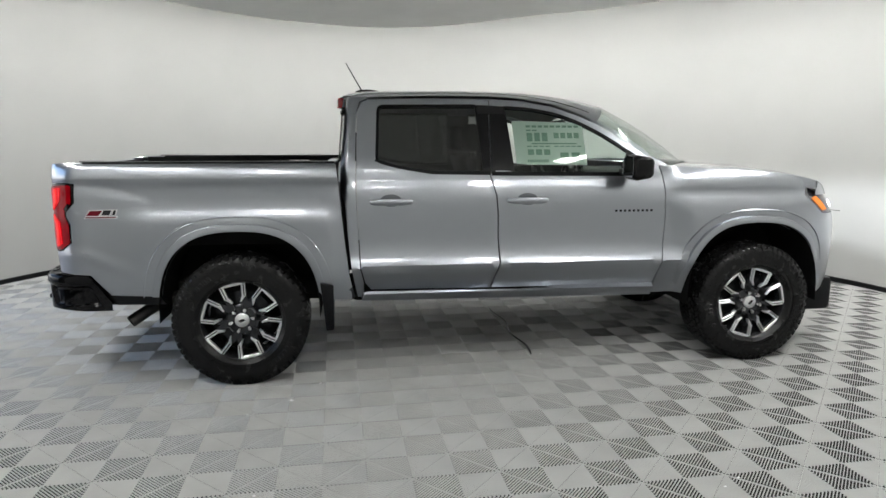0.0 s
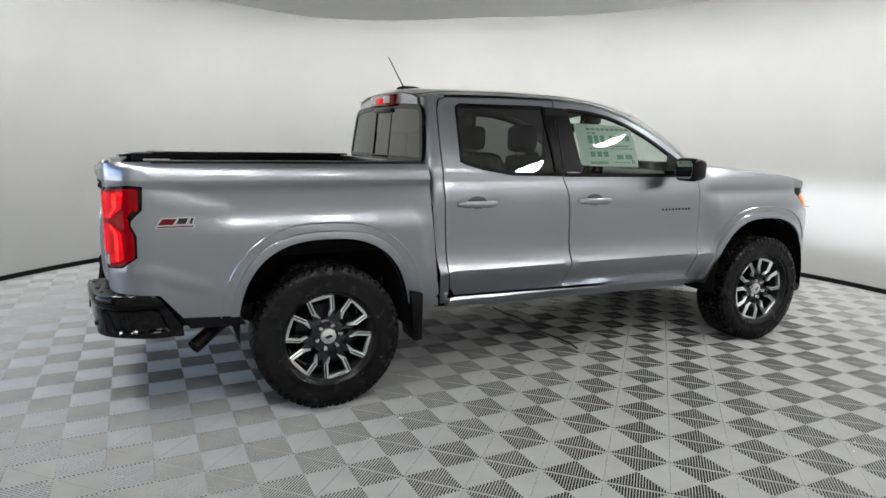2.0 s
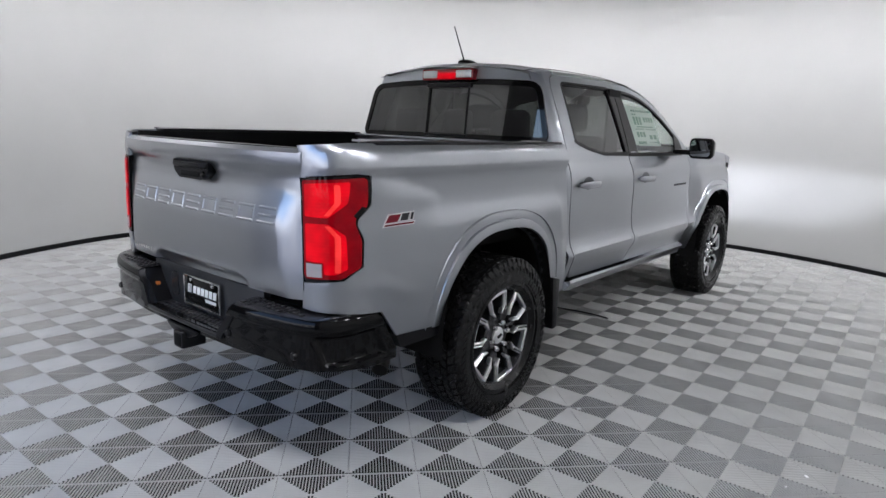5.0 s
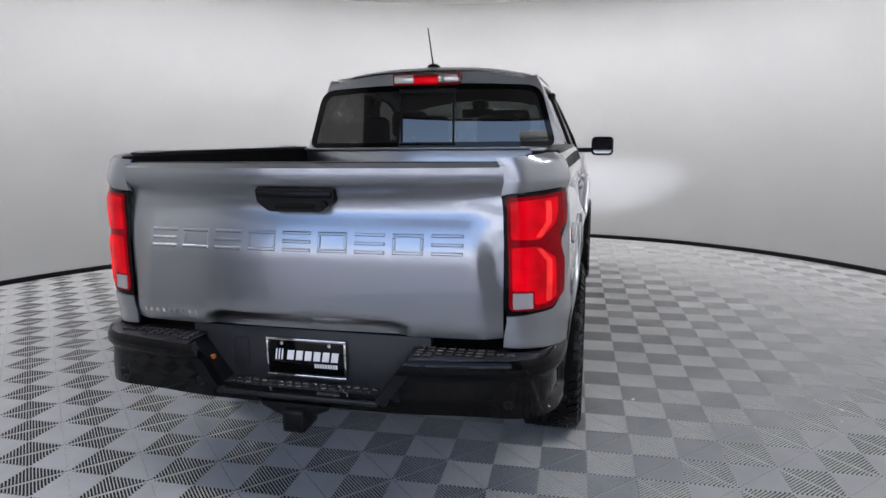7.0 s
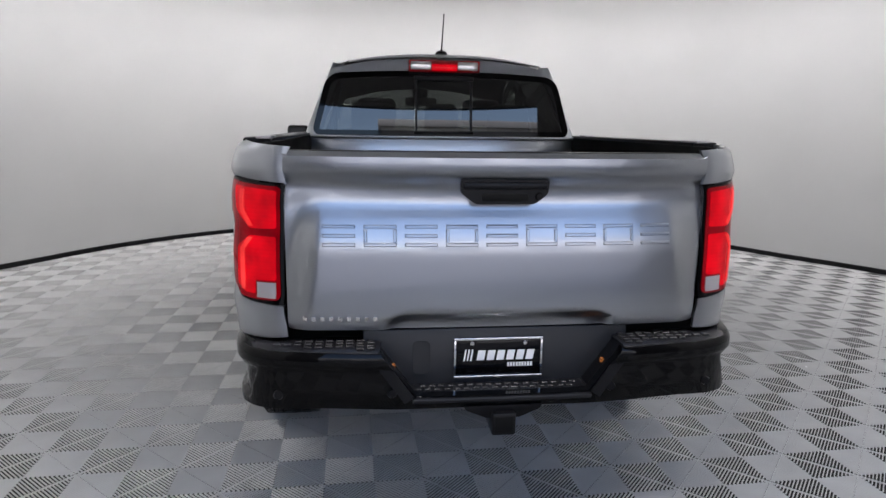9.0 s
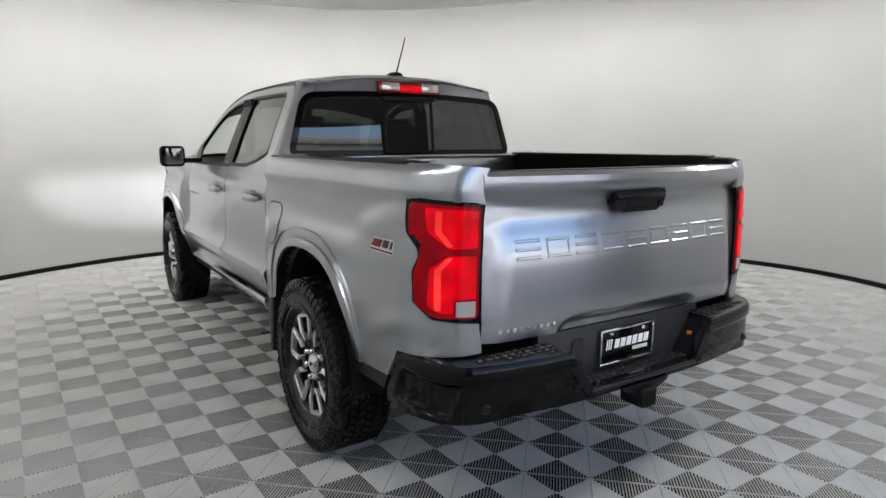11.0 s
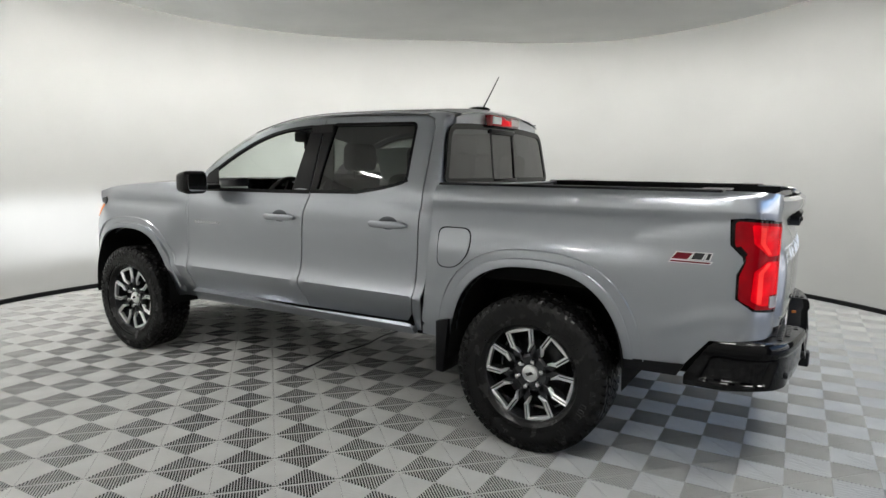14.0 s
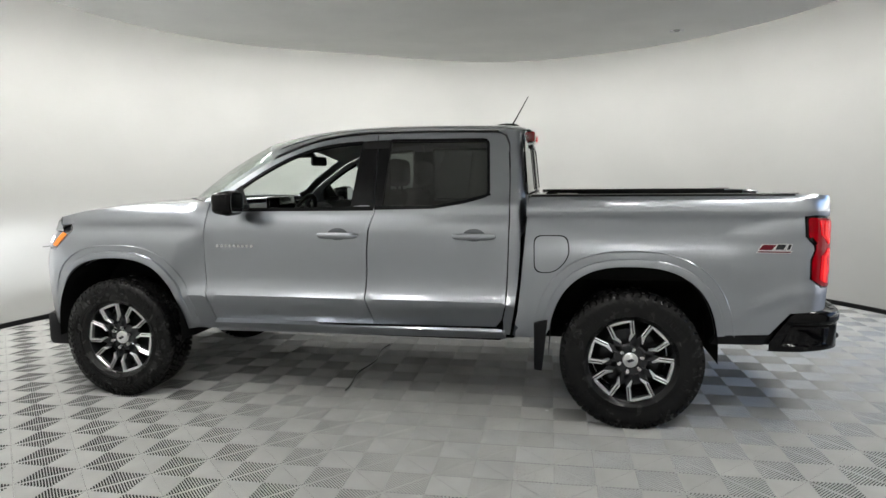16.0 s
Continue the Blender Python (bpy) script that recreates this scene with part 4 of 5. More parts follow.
part("model_badge", bars_on(lambda a, z, o: gate_pt(a, z, o), 0.395, 0.648, 0.780, 0.794, 9, 0.55), CHROME, gate, "row of small bright bars")
for sgn in (-1, 1):
    # door badge: gunmetal on the right side, chrome on the left
    part("model_badge", bars_on(lambda a, z, o: side_pt(a, z, sgn, o), 0.68, 0.95, 1.023, 1.037, 9, 0.5), GUNMETAL if sgn < 0 else CHROME, truck, "row of small chrome bars on the door")
    # side badge: red slanted block, grey blocks and an underline, each with a bright edge
    d = 1 if sgn < 0 else -1
    x0 = -2.505 if sgn < 0 else -2.312

    def bp(a, z, o):
        return side_pt(x0 + d * a, z, sgn, o)

    def edged(a0, a1, z0, z1, lean, material, label):
        part("badge_edge", bars_on(bp, a0 - 0.005, a1 + 0.005, z0 - 0.0035, z1 + 0.0035, 1, 0.0, lean, 0.0025), SILVER, badge, "thin silver edge")
        part("badge_block", bars_on(bp, a0, a1, z0, z1, 1, 0.0, lean, 0.004), material, badge, label)
    badge = part("side_badge", bars_on(bp, 0.004, 0.168, 1.034, 1.0405, 1, 0.0, 0.008, 0.004), RED_INK, truck, "red and grey slanted badge with a thin silver edge")
    part("badge_edge", bars_on(bp, -0.001, 0.173, 1.0305, 1.044, 1, 0.0, 0.010, 0.0025), SILVER, badge, "thin silver edge")
    edged(0.012, 0.078, 1.047, 1.076, 0.022, RED_INK, "dark red slanted block")
    edged(0.094, 0.136, 1.050, 1.078, 0.014, GUNMETAL, "dark grey slanted block")
    edged(0.152, 0.166, 1.050, 1.078, 0.010, GUNMETAL, "dark grey slanted block")

for sgn in (-1, 1):
    def lamp_pt(out):
        return lambda s, z: side_pt(s, z, sgn, out)
    lamp = part("tail_lamp", skin(rounded(LAMP_OUT, [0.02, 0.015, 0.012, 0.012, 0.012, 0.02, 0.03, 0.0, 0.0, 0.02]), lamp_pt(0.002), step=0.02, edge=0.012, depth=0.05), GLOSS, truck,
                "tail lamp with lit red light guides in a black housing")
    inner = REAR_END + 0.020
    # dark red lens over the whole lamp, brighter lit cells on it, and the light guide near the corner
    whole = rounded([(-2.568, 1.215), (-2.572, 1.121), (-2.614, 1.072), (-2.614, 1.048), (-2.594, 0.990), (-2.595, 0.893), (-2.658, 0.854), (inner, 0.850), (inner, 1.200)], 0.010)
    part("red_lens", skin(grow(whole, 0.007), lamp_pt(0.005), step=0.02, edge=0.012, depth=0.005), RED_DARK, lamp, "dark red outer lens")
    up = rounded([(-2.620, 1.207), (-2.632, 1.128), (-2.700, 1.074), (inner + 0.004, 1.076), (inner + 0.004, 1.194), (-2.70, 1.202)], 0.008)
    lo = rounded([(-2.700, 1.052), (-2.640, 1.010), (-2.634, 0.885), (-2.672, 0.864), (-2.715, 0.862), (-2.718, 0.908), (inner + 0.004, 0.910), (inner + 0.004, 1.050)], 0.008)
    for o in (up, lo):
        part("lit_cell", skin(o, lambda s, z: side_pt(s, z, sgn, 0.008 if s > -2.70 else 0.007), step=0.02, edge=0.012, depth=0.004), RED_GLOW, lamp, "lit red cell")
    g1 = rounded([(-2.655, 1.196), (-2.675, 1.196), (-2.675, 1.130), (-2.712, 1.082), (-2.694, 1.082), (-2.655, 1.128)], 0.005)
    g2 = rounded([(-2.712, 1.046), (-2.694, 1.046), (-2.657, 1.006), (-2.657, 0.872), (-2.677, 0.872), (-2.677, 1.004)], 0.005)
    for o in (g1, g2):
        part("light_guide", skin(o, lamp_pt(0.0105), step=0.02, edge=0.012, depth=0.003), RED_GUIDE, lamp, "bright red light guide")
    part("reverse_lens", skin([(-2.724, 0.902), (inner + 0.006, 0.902), (inner + 0.006, 0.850), (-2.724, 0.852)], lamp_pt(0.008), step=0.02, depth=0.004), CLEAR_LENS, lamp, "clear reversing lens")
    # body corner below and above the lamp back to the gate
    part("gate_jamb", box((-2.705, min(sgn * 0.696, sgn * 0.73), 0.73), (-2.66, max(sgn * 0.696, sgn * 0.73), 1.315), 0.006), GLOSS, truck)

# ---------------------------------------------------------------- truck: rear bumper
BUMP = [(-2.40, 0.884), (-2.50, 0.888), (-2.60, 0.880), (-2.69, 0.858), (-2.755, 0.815), (-2.795, 0.750), (-2.818, 0.665), (-2.836, 0.560), (-2.850, 0.440), (-2.860, 0.30), (-2.866, 0.15), (-2.868, 0.0)]


def bump_path():
    pts = [Vector(p) for p in BUMP] + [Vector((x, -y)) for x, y in reversed(BUMP[:-1])]
    acc = [0.0]
    for a, b in zip(pts, pts[1:]):
        acc.append(acc[-1] + (b - a).length)
    return pts, acc


BP, BA = bump_path()
BLEN = BA[-1]
BX, BY = [(a, p.x) for a, p in zip(BA, BP)], [(a, p.y) for a, p in zip(BA, BP)]


def lin(table, v):
    return float(np.interp(v, [t[0] for t in table], [t[1] for t in table]))


def bump_pt(s, z, out=0.0):
    se = min(s, BLEN - s)
    bulge = -14.0 * max(0.0, z - 0.672) ** 2 - 0.010 * smooth_step(0.650, 0.640, z)
    pocket = smooth_step(0.0, 0.016, se - 0.075 - 0.45 * (z - 0.56)) * smooth_step(0.0, 0.020, 0.40 - 0.45 * (0.62 - z) - se)
    bulge -= 0.020 * pocket * smooth_step(0.512, 0.526, z) * smooth_step(0.634, 0.620, z)
    bulge -= 0.25 * max(0.0, 0.56 - z) * smooth_step(0.45, 0.60, se)
    x, y = ease(BX, s), ease(BY, s)
    e = 0.05
    tx, ty = ease(BX, min(BLEN, s + e)) - ease(BX, max(0, s - e)), ease(BY, min(BLEN, s + e)) - ease(BY, max(0, s - e))
    n = Vector((ty, -tx)).normalized()
    if n.dot(Vector((x + 2.4, y))) < 0:
        n = -n
    return Vector((x + n.x * (bulge + out), y + n.y * (bulge + out), z))


def s_of(y):
    """Place along the bumper at a given distance from the middle."""
    return float(np.interp(-y, [-b for _, b in BY[1:-1]], [a for a, _ in BY[1:-1]]))


S1, S2 = s_of(0.395), s_of(0.285)
BUMP_TOP = [(0.0, 0.525), (0.022, 0.560), (0.098, 0.678), (0.135, 0.706), (0.25, 0.708), (0.38, 0.698), (S1, 0.694), (S2, 0.553), (BLEN / 2, 0.553)]
BUMP_LOW = [(0.0, 0.482), (0.16, 0.484), (0.33, 0.498), (s_of(0.70), 0.503), (s_of(0.53), 0.505), (s_of(0.35), 0.502), (BLEN / 2, 0.508)]


def bumper_mesh(rows=26):
    """Even grid between the bumper's lower and upper edges, both edges turned inwards."""
    half = sorted({round(v, 4) for v in np.linspace(0.0, BLEN / 2, 110)} | {round(v, 4) for v, _ in BUMP_TOP})
    cols = half + [BLEN - v for v in reversed(half[:-1])]
    bm = bmesh.new()
    prev = None
    for a in cols:
        se = min(a, BLEN - a)
        lo, hi = lin(BUMP_LOW, se), lin(BUMP_TOP, se)
        cur = [bm.verts.new(bump_pt(a, lo - 0.004, -0.040))]
        for k in range(rows + 1):
            cur.append(bm.verts.new(bump_pt(a, lo + (hi - lo) * k / rows)))
        cur.append(bm.verts.new(bump_pt(a, hi + 0.002, -0.030)))
        if prev:
            for p, q, r, t in zip(prev, prev[1:], cur[1:], cur):
                bm.faces.new((p, q, r, t))
        prev = cur
    return bm


bumper = part("rear_bumper", bumper_mesh(), GLOSS, truck, "glossy black stepped rear bumper", angle=50)
# parking sensors
for yy in (-0.72, -0.36, 0.36, 0.72):
    p = bump_pt(s_of(yy), 0.55 if abs(yy) > 0.5 else 0.565, 0.002)
    part("parking_sensor", lathe([(0.0, -0.006), (0.013, -0.006), (0.016, 0.0), (0.016, 0.01)], 16, 'x', at=p), BLACK, bumper, "round parking sensor")


# treads on top, and the middle step
def pad(sgn, z):
    """Top of the bumper from its middle cut-out round the corner to the wheel side."""
    bm = bmesh.new()
    prev = None
    for k in range(25):
        a = s_of(0.40) + (0.16 - s_of(0.40)) * k / 24
        p, q = bump_pt(a, 0.672), bump_pt(a + 0.02, 0.672)
        t = Vector((q.x - p.x, q.y - p.y)).normalized()
        n = Vector((-t.y, t.x))
        if n.dot(Vector((p.x + 2.3, p.y))) < 0:
            n = -n
        width = 0.15 - 0.06 * smooth_step(0.2, 0.8, k / 24)
        cur = []
        for d, dz in ((-width, 0.0), (-0.030, 0.0), (-0.014, -0.004), (-0.005, -0.016)):
            cur.append(bm.verts.new((p.x + n.x * d, sgn * (p.y + n.y * d), z + dz)))
        if prev:
            for i in range(3):
                bm.faces.new((prev[i], prev[i + 1], cur[i + 1], cur[i]))
        prev = cur
    return bm


for s in (-1, 1):
    pd = part("step_pad", pad(s, 0.702), STEP, bumper, "black ribbed step pad")
    bm = bmesh.new()
    for i in range(13):
        for j in range(4):
            y = s * (0.425 + i * 0.033)
            x = -2.735 - j * 0.026
            if bump_pt(s_of(y), 0.672).x + 0.035 < x < (-2.73 if abs(y) < 0.66 else -2.75):
                add_box(bm, (x - 0.010, y - 0.012, 0.701), (x + 0.010, y + 0.012, 0.709), 0.002, 1)
    tagged(part("tread", bm, STEP, pd), kind="stuff")
    # sloping cheek between the top pad and the step
    bm = bmesh.new()
    v = [bm.verts.new(p) for p in ((-2.70, s * 0.412, 0.704), (-2.842, s * 0.398, 0.700), (-2.860, s * 0.290, 0.552), (-2.70, s * 0.300, 0.552))]
    w = [bm.verts.new(q.co + Vector((0, s * 0.03, -0.02))) for q in v]
    bm.faces.new(v)
    bm.faces.new(list(reversed(w)))
    for i in range(4):
        bm.faces.new((v[i], v[(i + 1) % 4], w[(i + 1) % 4], w[i]))
    cheek = part("bumper_cheek", bm, BLACK, bumper, smooth=False)
    part("plate_lamp", box((-2.79, s * 0.352 - 0.006, 0.612), (-2.768, s * 0.352 + 0.006, 0.636), 0.003), PLATE_AMBER, bumper, "small dim amber plate lamp")
part("step_tread", box((-2.860, -0.295, 0.528), (-2.70, 0.295, 0.546), 0.006), STEP, bumper, "black ribbed middle step")
bm = bmesh.new()
for i in range(17):
    for j in range(4):
        y, x = -0.256 + i * 0.032 + (0.016 if j % 2 else 0), -2.757 - j * 0.028
        add_box(bm, (x - 0.009, y - 0.011, 0.545), (x + 0.009, y + 0.011, 0.551), 0.002, 1)
tagged(part("tread", bm, STEP, bumper), kind="stuff")
part("bumper_back", box((-2.737, -0.45, 0.50), (-2.70, 0.45, 0.738), 0.006), TRIM, bumper)
part("bumper_core", box((-2.69, -0.82, 0.52), (-2.48, 0.82, 0.70), 0.02), UNDER, bumper)
part("tow_socket", skin(rounded([(0.287, 0.583), (0.229, 0.583), (0.229, 0.697), (0.287, 0.697)], 0.02), lambda y, z: Vector((-2.742, y, z)), step=0.03, depth=0.012), GUNMETAL, bumper, "flat socket cover")
hitch = part("hitch_receiver", box((-2.875, -0.040, 0.416), (-2.76, 0.040, 0.494), 0.009), BLACK, truck, "black square hitch receiver")
# receiver is solid; this dark patch paints the shade of its opening
part("hitch_hole", box((-2.877, -0.029, 0.427), (-2.871, 0.029, 0.483), 0.002), UNDER, hitch)
part("hitch_plate", prism([(-0.13, 0.512), (0.13, 0.512), (0.12, 0.497), (0.055, 0.470), (-0.055, 0.470), (-0.12, 0.497)], -2.855, -2.845, 'x', 0.003), BLACK, hitch)
# dealer plate
plate = part("licence_plate", box((-2.752, -0.146, 0.573), (-2.744, 0.146, 0.704), 0.002), GLOSS, truck, "black dealer plate with white bars in a chrome frame")
for lo, hi in (((-0.151, 0.567), (0.151, 0.577)), ((-0.151, 0.700), (0.151, 0.709)), ((-0.151, 0.577), (-0.143, 0.700)), ((0.143, 0.577), (0.151, 0.700))):
    part("plate_frame", box((-2.757, lo[0], lo[1]), (-2.745, hi[0], hi[1]), 0.002), CHROME, plate, "chrome plate frame")


def plate_pt(a, z, o):
    return Vector((-2.752 - o, -a, z))


for b0, b1, z0, z1, n, g, ln in ((-0.122, -0.088, 0.628, 0.668, 3, 0.55, 0.006), (-0.078, 0.122, 0.630, 0.664, 6, 0.25, 0.006), (0.03, 0.118, 0.606, 0.620, 9, 0.3, 0.0)):
    for k in range(n):
        w = (b1 - b0) / n
        part("plate_bar", bars_on(plate_pt, b0 + k * w, b0 + (k + 1) * w, z0, z1, 1, g, ln, 0.002), WHITE_INK, plate)
for y in (-0.09, 0.09):
    part("plate_screw", lathe([(0.0, -2.758), (0.007, -2.757), (0.009, -2.752)], 10, 'x', at=(0, y, 0.690)), CHROME, plate)

# ---------------------------------------------------------------- truck: wheels
TYRE_R = 0.403


def tyre_mesh():
    bm = bmesh.new()
    prof = [(0.236, -0.03), (0.238, 0.105), (0.250, 0.120), (0.262, 0.127), (0.266, 0.1315), (0.273, 0.1325), (0.277, 0.131), (0.315, 0.1365), (0.345, 0.1360), (0.366, 0.131), (0.380, 0.124), (0.388, 0.110),
            (0.390, 0.0), (0.388, -0.110), (0.380, -0.124), (0.345, -0.136), (0.29, -0.133), (0.24, -0.11), (0.236, -0.03)]
    add_lathe(bm, prof, 72)
    return bm


def tread_mesh():
    bm = bmesh.new()
    n = 58
    for k in range(n):
        a = 2 * math.pi * k / n
        for row, (y, w, sh) in enumerate(((0.100, 0.034, 0.0), (0.060, 0.032, 0.5), (0.020, 0.034, 0.1), (-0.020, 0.034, 0.6), (-0.060, 0.032, 0.2), (-0.100, 0.034, 0.7))):
            vs = add_box(bm, (-0.0165, y - w / 2, 0.382), (0.0165, y + w / 2, TYRE_R if abs(y) < 0.09 else TYRE_R - 0.0025))
            tw = 0.25 if row % 2 else -0.25
            m = Matrix.Rotation(a + sh * 2 * math.pi / n, 4, 'Y')
            for v in vs:
                v.co.x += (v.co.y - y) * tw * 2
                v.co = m @ v.co
        # shoulder lugs on the sidewall's edge
        lo = 0.352 if k % 2 else 0.362
        lug = add_box(bm, (-0.011, 0.108, lo), (0.011, 0.1375, 0.392))
        m = Matrix.Rotation(a, 4, 'Y')
        for v in lug:
            if v.co.z > 0.38:
                v.co.y = 0.124 if v.co.y > 0.12 else v.co.y
            v.co = m @ v.co
    return bm


def relief_mesh():
    bm = bmesh.new()
    for start, cnt in ((20, 8), (200, 8), (110, 5), (290, 5)):
        for k in range(cnt):
            a = radians(start + k * 5.2)
            vs = add_box(bm, (-0.0085, 0.134, 0.300), (0.0085, 0.1388, 0.330), 0.002, 1)
            m = Matrix.Rotation(a, 4, 'Y')
            turn([v for v in vs if v.is_valid], m)
    # slanted ribs in a ring under the shoulder, and thin raised rings
    for k in range(64):
        vs = add_box(bm, (-0.0045, 0.130, 0.336 + 0.004 * (k % 2)), (0.0045, 0.1395, 0.356 + 0.006 * (k % 2)))
        for v in vs:
            v.co.x += (v.co.z - 0.346) * 0.7
        turn(vs, Matrix.Rotation(2 * math.pi * k / 64, 4, 'Y'))
    for r in (0.289, 0.334):
        add_lathe(bm, [(r - 0.0016, 0.130), (r - 0.0008, 0.1372), (r + 0.0008, 0.1372), (r + 0.0016, 0.130)], 72)
    return bm


def bar2(bm, p, q, w, y0, y1, wq=None):
    """A straight bar in the wheel's plane between two (x, z) points."""
    p, q = Vector(p), Vector(q)
    d = (q - p).normalized()
    n = Vector((-d.y, d.x))
    wq = wq or w
    c = [p + n * w / 2, q + n * wq / 2, q - n * wq / 2, p - n * w / 2]
    bv = 0.003
    a = [bm.verts.new((v.x, y0, v.y)) for v in c]
    mid = [bm.verts.new((v.x, y1 - bv, v.y)) for v in c]
    ce = sum(c, Vector((0, 0))) / 4
    b = [bm.verts.new((v.x - n.x * bv * (1 if (v - ce).dot(n) > 0 else -1), y1, v.y - n.y * bv * (1 if (v - ce).dot(n) > 0 else -1))) for v in c]
    for i in range(4):
        j = (i + 1) % 4
        bm.faces.new((a[i], a[j], mid[j], mid[i]))
        bm.faces.new((mid[i], mid[j], b[j], b[i]))
    bm.faces.new(b)


def polar(r, deg):
    return (r * math.cos(radians(deg)), r * math.sin(radians(deg)))


def lobe(k):
    """Corner points of one U-shaped spoke pair: rim corners and inner bends."""
    c = 60 * k + 90
    u = Vector(polar(1, c))
    t = Vector((-u.y, u.x))
    half_out, half_in = 0.064, 0.050
    return [u * 0.229 + t * half_out, u * 0.146 + t * half_in, u * 0.229 - t * half_out, u * 0.146 - t * half_in, u, t]


def spokes_dark():
    bm = bmesh.new()
    for k in range(6):
        a, b, c, d, u, t = lobe(k)
        for p, q, s in ((a, b, 1), (c, d, -1)):
            bar2(bm, p + (p - q).normalized() * 0.012, q, 0.031, 0.045, 0.094)
            e = Vector(polar(0.085, 60 * k + 90 + 30 * s))
            bar2(bm, q, e, 0.030, 0.045, 0.088, 0.044)
    add_lathe(bm, [(0.0, 0.04), (0.0, 0.076), (0.085, 0.076), (0.098, 0.068), (0.100, 0.04)], 36)
    # barrel and lip
    add_lathe(bm, [(0.236, -0.11), (0.222, -0.08), (0.218, 0.0), (0.224, 0.05), (0.232, 0.085), (0.238, 0.106), (0.2445, 0.112), (0.2445, 0.104), (0.240, 0.06)], 64)
    return bm


def spokes_bright():
    bm = bmesh.new()
    for k in range(6):
        a, b, c, d, u, t = lobe(k)
        for p, q, s in ((a, b, 1), (c, d, -1)):
            off = t * 0.0082 * s
            bar2(bm, p + off * 1.3 + (p - q) * 0.08, q + off * 1.3, 0.0064, 0.080, 0.104)
            bar2(bm, p - off * 0.6 + (p - q) * 0.03, q - off * 0.6, 0.0105, 0.080, 0.104)
            e = u * 0.116 + t * 0.024 * s
            bar2(bm, q + (p - q) * 0.05, e, 0.021, 0.078, 0.1025, 0.006)
        bar2(bm, a - u * 0.001, c - u * 0.001, 0.0165, 0.080, 0.106)
    return bm


def wheel_parts(w):
    ty = part("tyre", tyre_mesh(), RUBBER, w, "black all-terrain tyre with chunky tread", angle=40)
    tagged(part("tread", tread_mesh(), RUBBER, ty, angle=30), kind="stuff")
    tagged(part("sidewall_relief", relief_mesh(), RUBBER, ty), kind="stuff")
    rim = part("rim", spokes_dark(), GUNMETAL, w, "dark grey alloy rim", angle=30)
    part("machined_face", spokes_bright(), MACHINED, rim, "bright machined spoke faces", angle=30)
    part("brake_disc", lathe([(0.0, -0.005), (0.17, -0.005), (0.17, 0.012), (0.0, 0.012)], 40), GUNMETAL, w)
    part("wheel_back", lathe([(0.0, -0.06), (0.215, -0.06), (0.215, -0.05), (0.0, -0.05)], 32), UNDER, w)
    cap = part("centre_cap", lathe([(0.0, 0.094), (0.034, 0.093), (0.042, 0.088), (0.044, 0.072)], 32), MACHINED, w, "bright round centre cap with a dark bar")
    part("cap_mark", prism([(-0.022, -0.005), (0.012, -0.010), (0.022, 0.005), (-0.012, 0.010)], 0.0932, 0.0952), GUNMETAL, cap)
    for k in range(6):
        x, z = polar(0.068, 60 * k + 60)
        part("lug_nut", lathe([(0.0, 0.106), (0.010, 0.104), (0.0145, 0.096), (0.0155, 0.074)], 12, at=(x, 0, z)), CHROME, w, "chrome lug nut")


first_wheel = None
turns = {(-1, -1): 12, (1, -1): 44, (-1, 1): 16, (1, 1): 20}
for sx in (-1, 1):
    for sy in (-1, 1):
        w = new("wheel")
        w.parent = truck
        w.matrix_local = Matrix.Translation((sx * WB, sy * 0.795, TYRE_R - 0.006)) @ Matrix.Rotation(0 if sy > 0 else math.pi, 4, 'Z') @ Matrix.Rotation(radians(turns[(sx, sy)]), 4, 'Y')
        if first_wheel is None:
            wheel_parts(w)
            first_wheel = w
        else:
            made = {}
            for o in first_wheel.children_recursive:
                made[o] = o.copy()
                scene.collection.objects.link(made[o])
                made[o].parent = made.get(o.parent, w)

# ---------------------------------------------------------------- truck: underside
for s in (-1, 1):
    for cx in (-WB, WB):
        liner = bmesh.new()
        prev = None
        for p in arch(cx, 0.468, 0.543, z0=0.40, steps=24):
            cur = [liner.verts.new((p[0], s * 0.90, p[1])), liner.verts.new((p[0], s * 0.45, p[1]))]
            if prev:
                liner.faces.new((prev[0], prev[1], cur[1], cur[0]))
            prev = cur
        part("wheel_well_liner", liner, UNDER, truck)
        part("well_wall", prism(arch(cx, 0.468, 0.543, z0=0.42, steps=16), s * 0.45, s * 0.43), UNDER, truck)
    part("frame_rail", box((-2.65, s * 0.46 - 0.04, 0.42), (2.2, s * 0.46 + 0.04, 0.56), 0.015), UNDER, truck)
    part("mud_flap", prism([(-1.195, 0.62), (-1.115, 0.60), (-1.118, 0.32), (-1.165, 0.315)], s * 0.70, s * 0.905, 'y', 0.006), BLACK, truck, "black mud flap ahead of the wheel")
    part("shock_absorber", tube([(-WB - 0.18, s * 0.50, 0.36), (-WB - 0.05, s * 0.46, 0.72)], 0.028), UNDER, truck)
part("floor_pan", box((-1.0, -0.80, 0.475), (1.15, 0.80, 0.56), 0.02), UNDER, truck)
part("bed_underside", box((-2.62, -0.44, 0.60), (-1.0, 0.44, 0.85), 0.02), UNDER, truck)
part("engine_block", box((1.1, -0.44, 0.40), (2.2, 0.44, 1.05), 0.05), UNDER, truck)
axle = part("rear_axle", tube([(-WB, -0.72, 0.39), (-WB, -0.2, 0.39), (-WB, 0.2, 0.39), (-WB, 0.72, 0.39)], 0.045, 14), UNDER, truck)
part("differential", lathe([(0.0, -0.13), (0.08, -0.11), (0.14, -0.04), (0.14, 0.04), (0.08, 0.11), (0.0, 0.13)], 20, at=(-WB, 0, 0.39)), UNDER, axle)
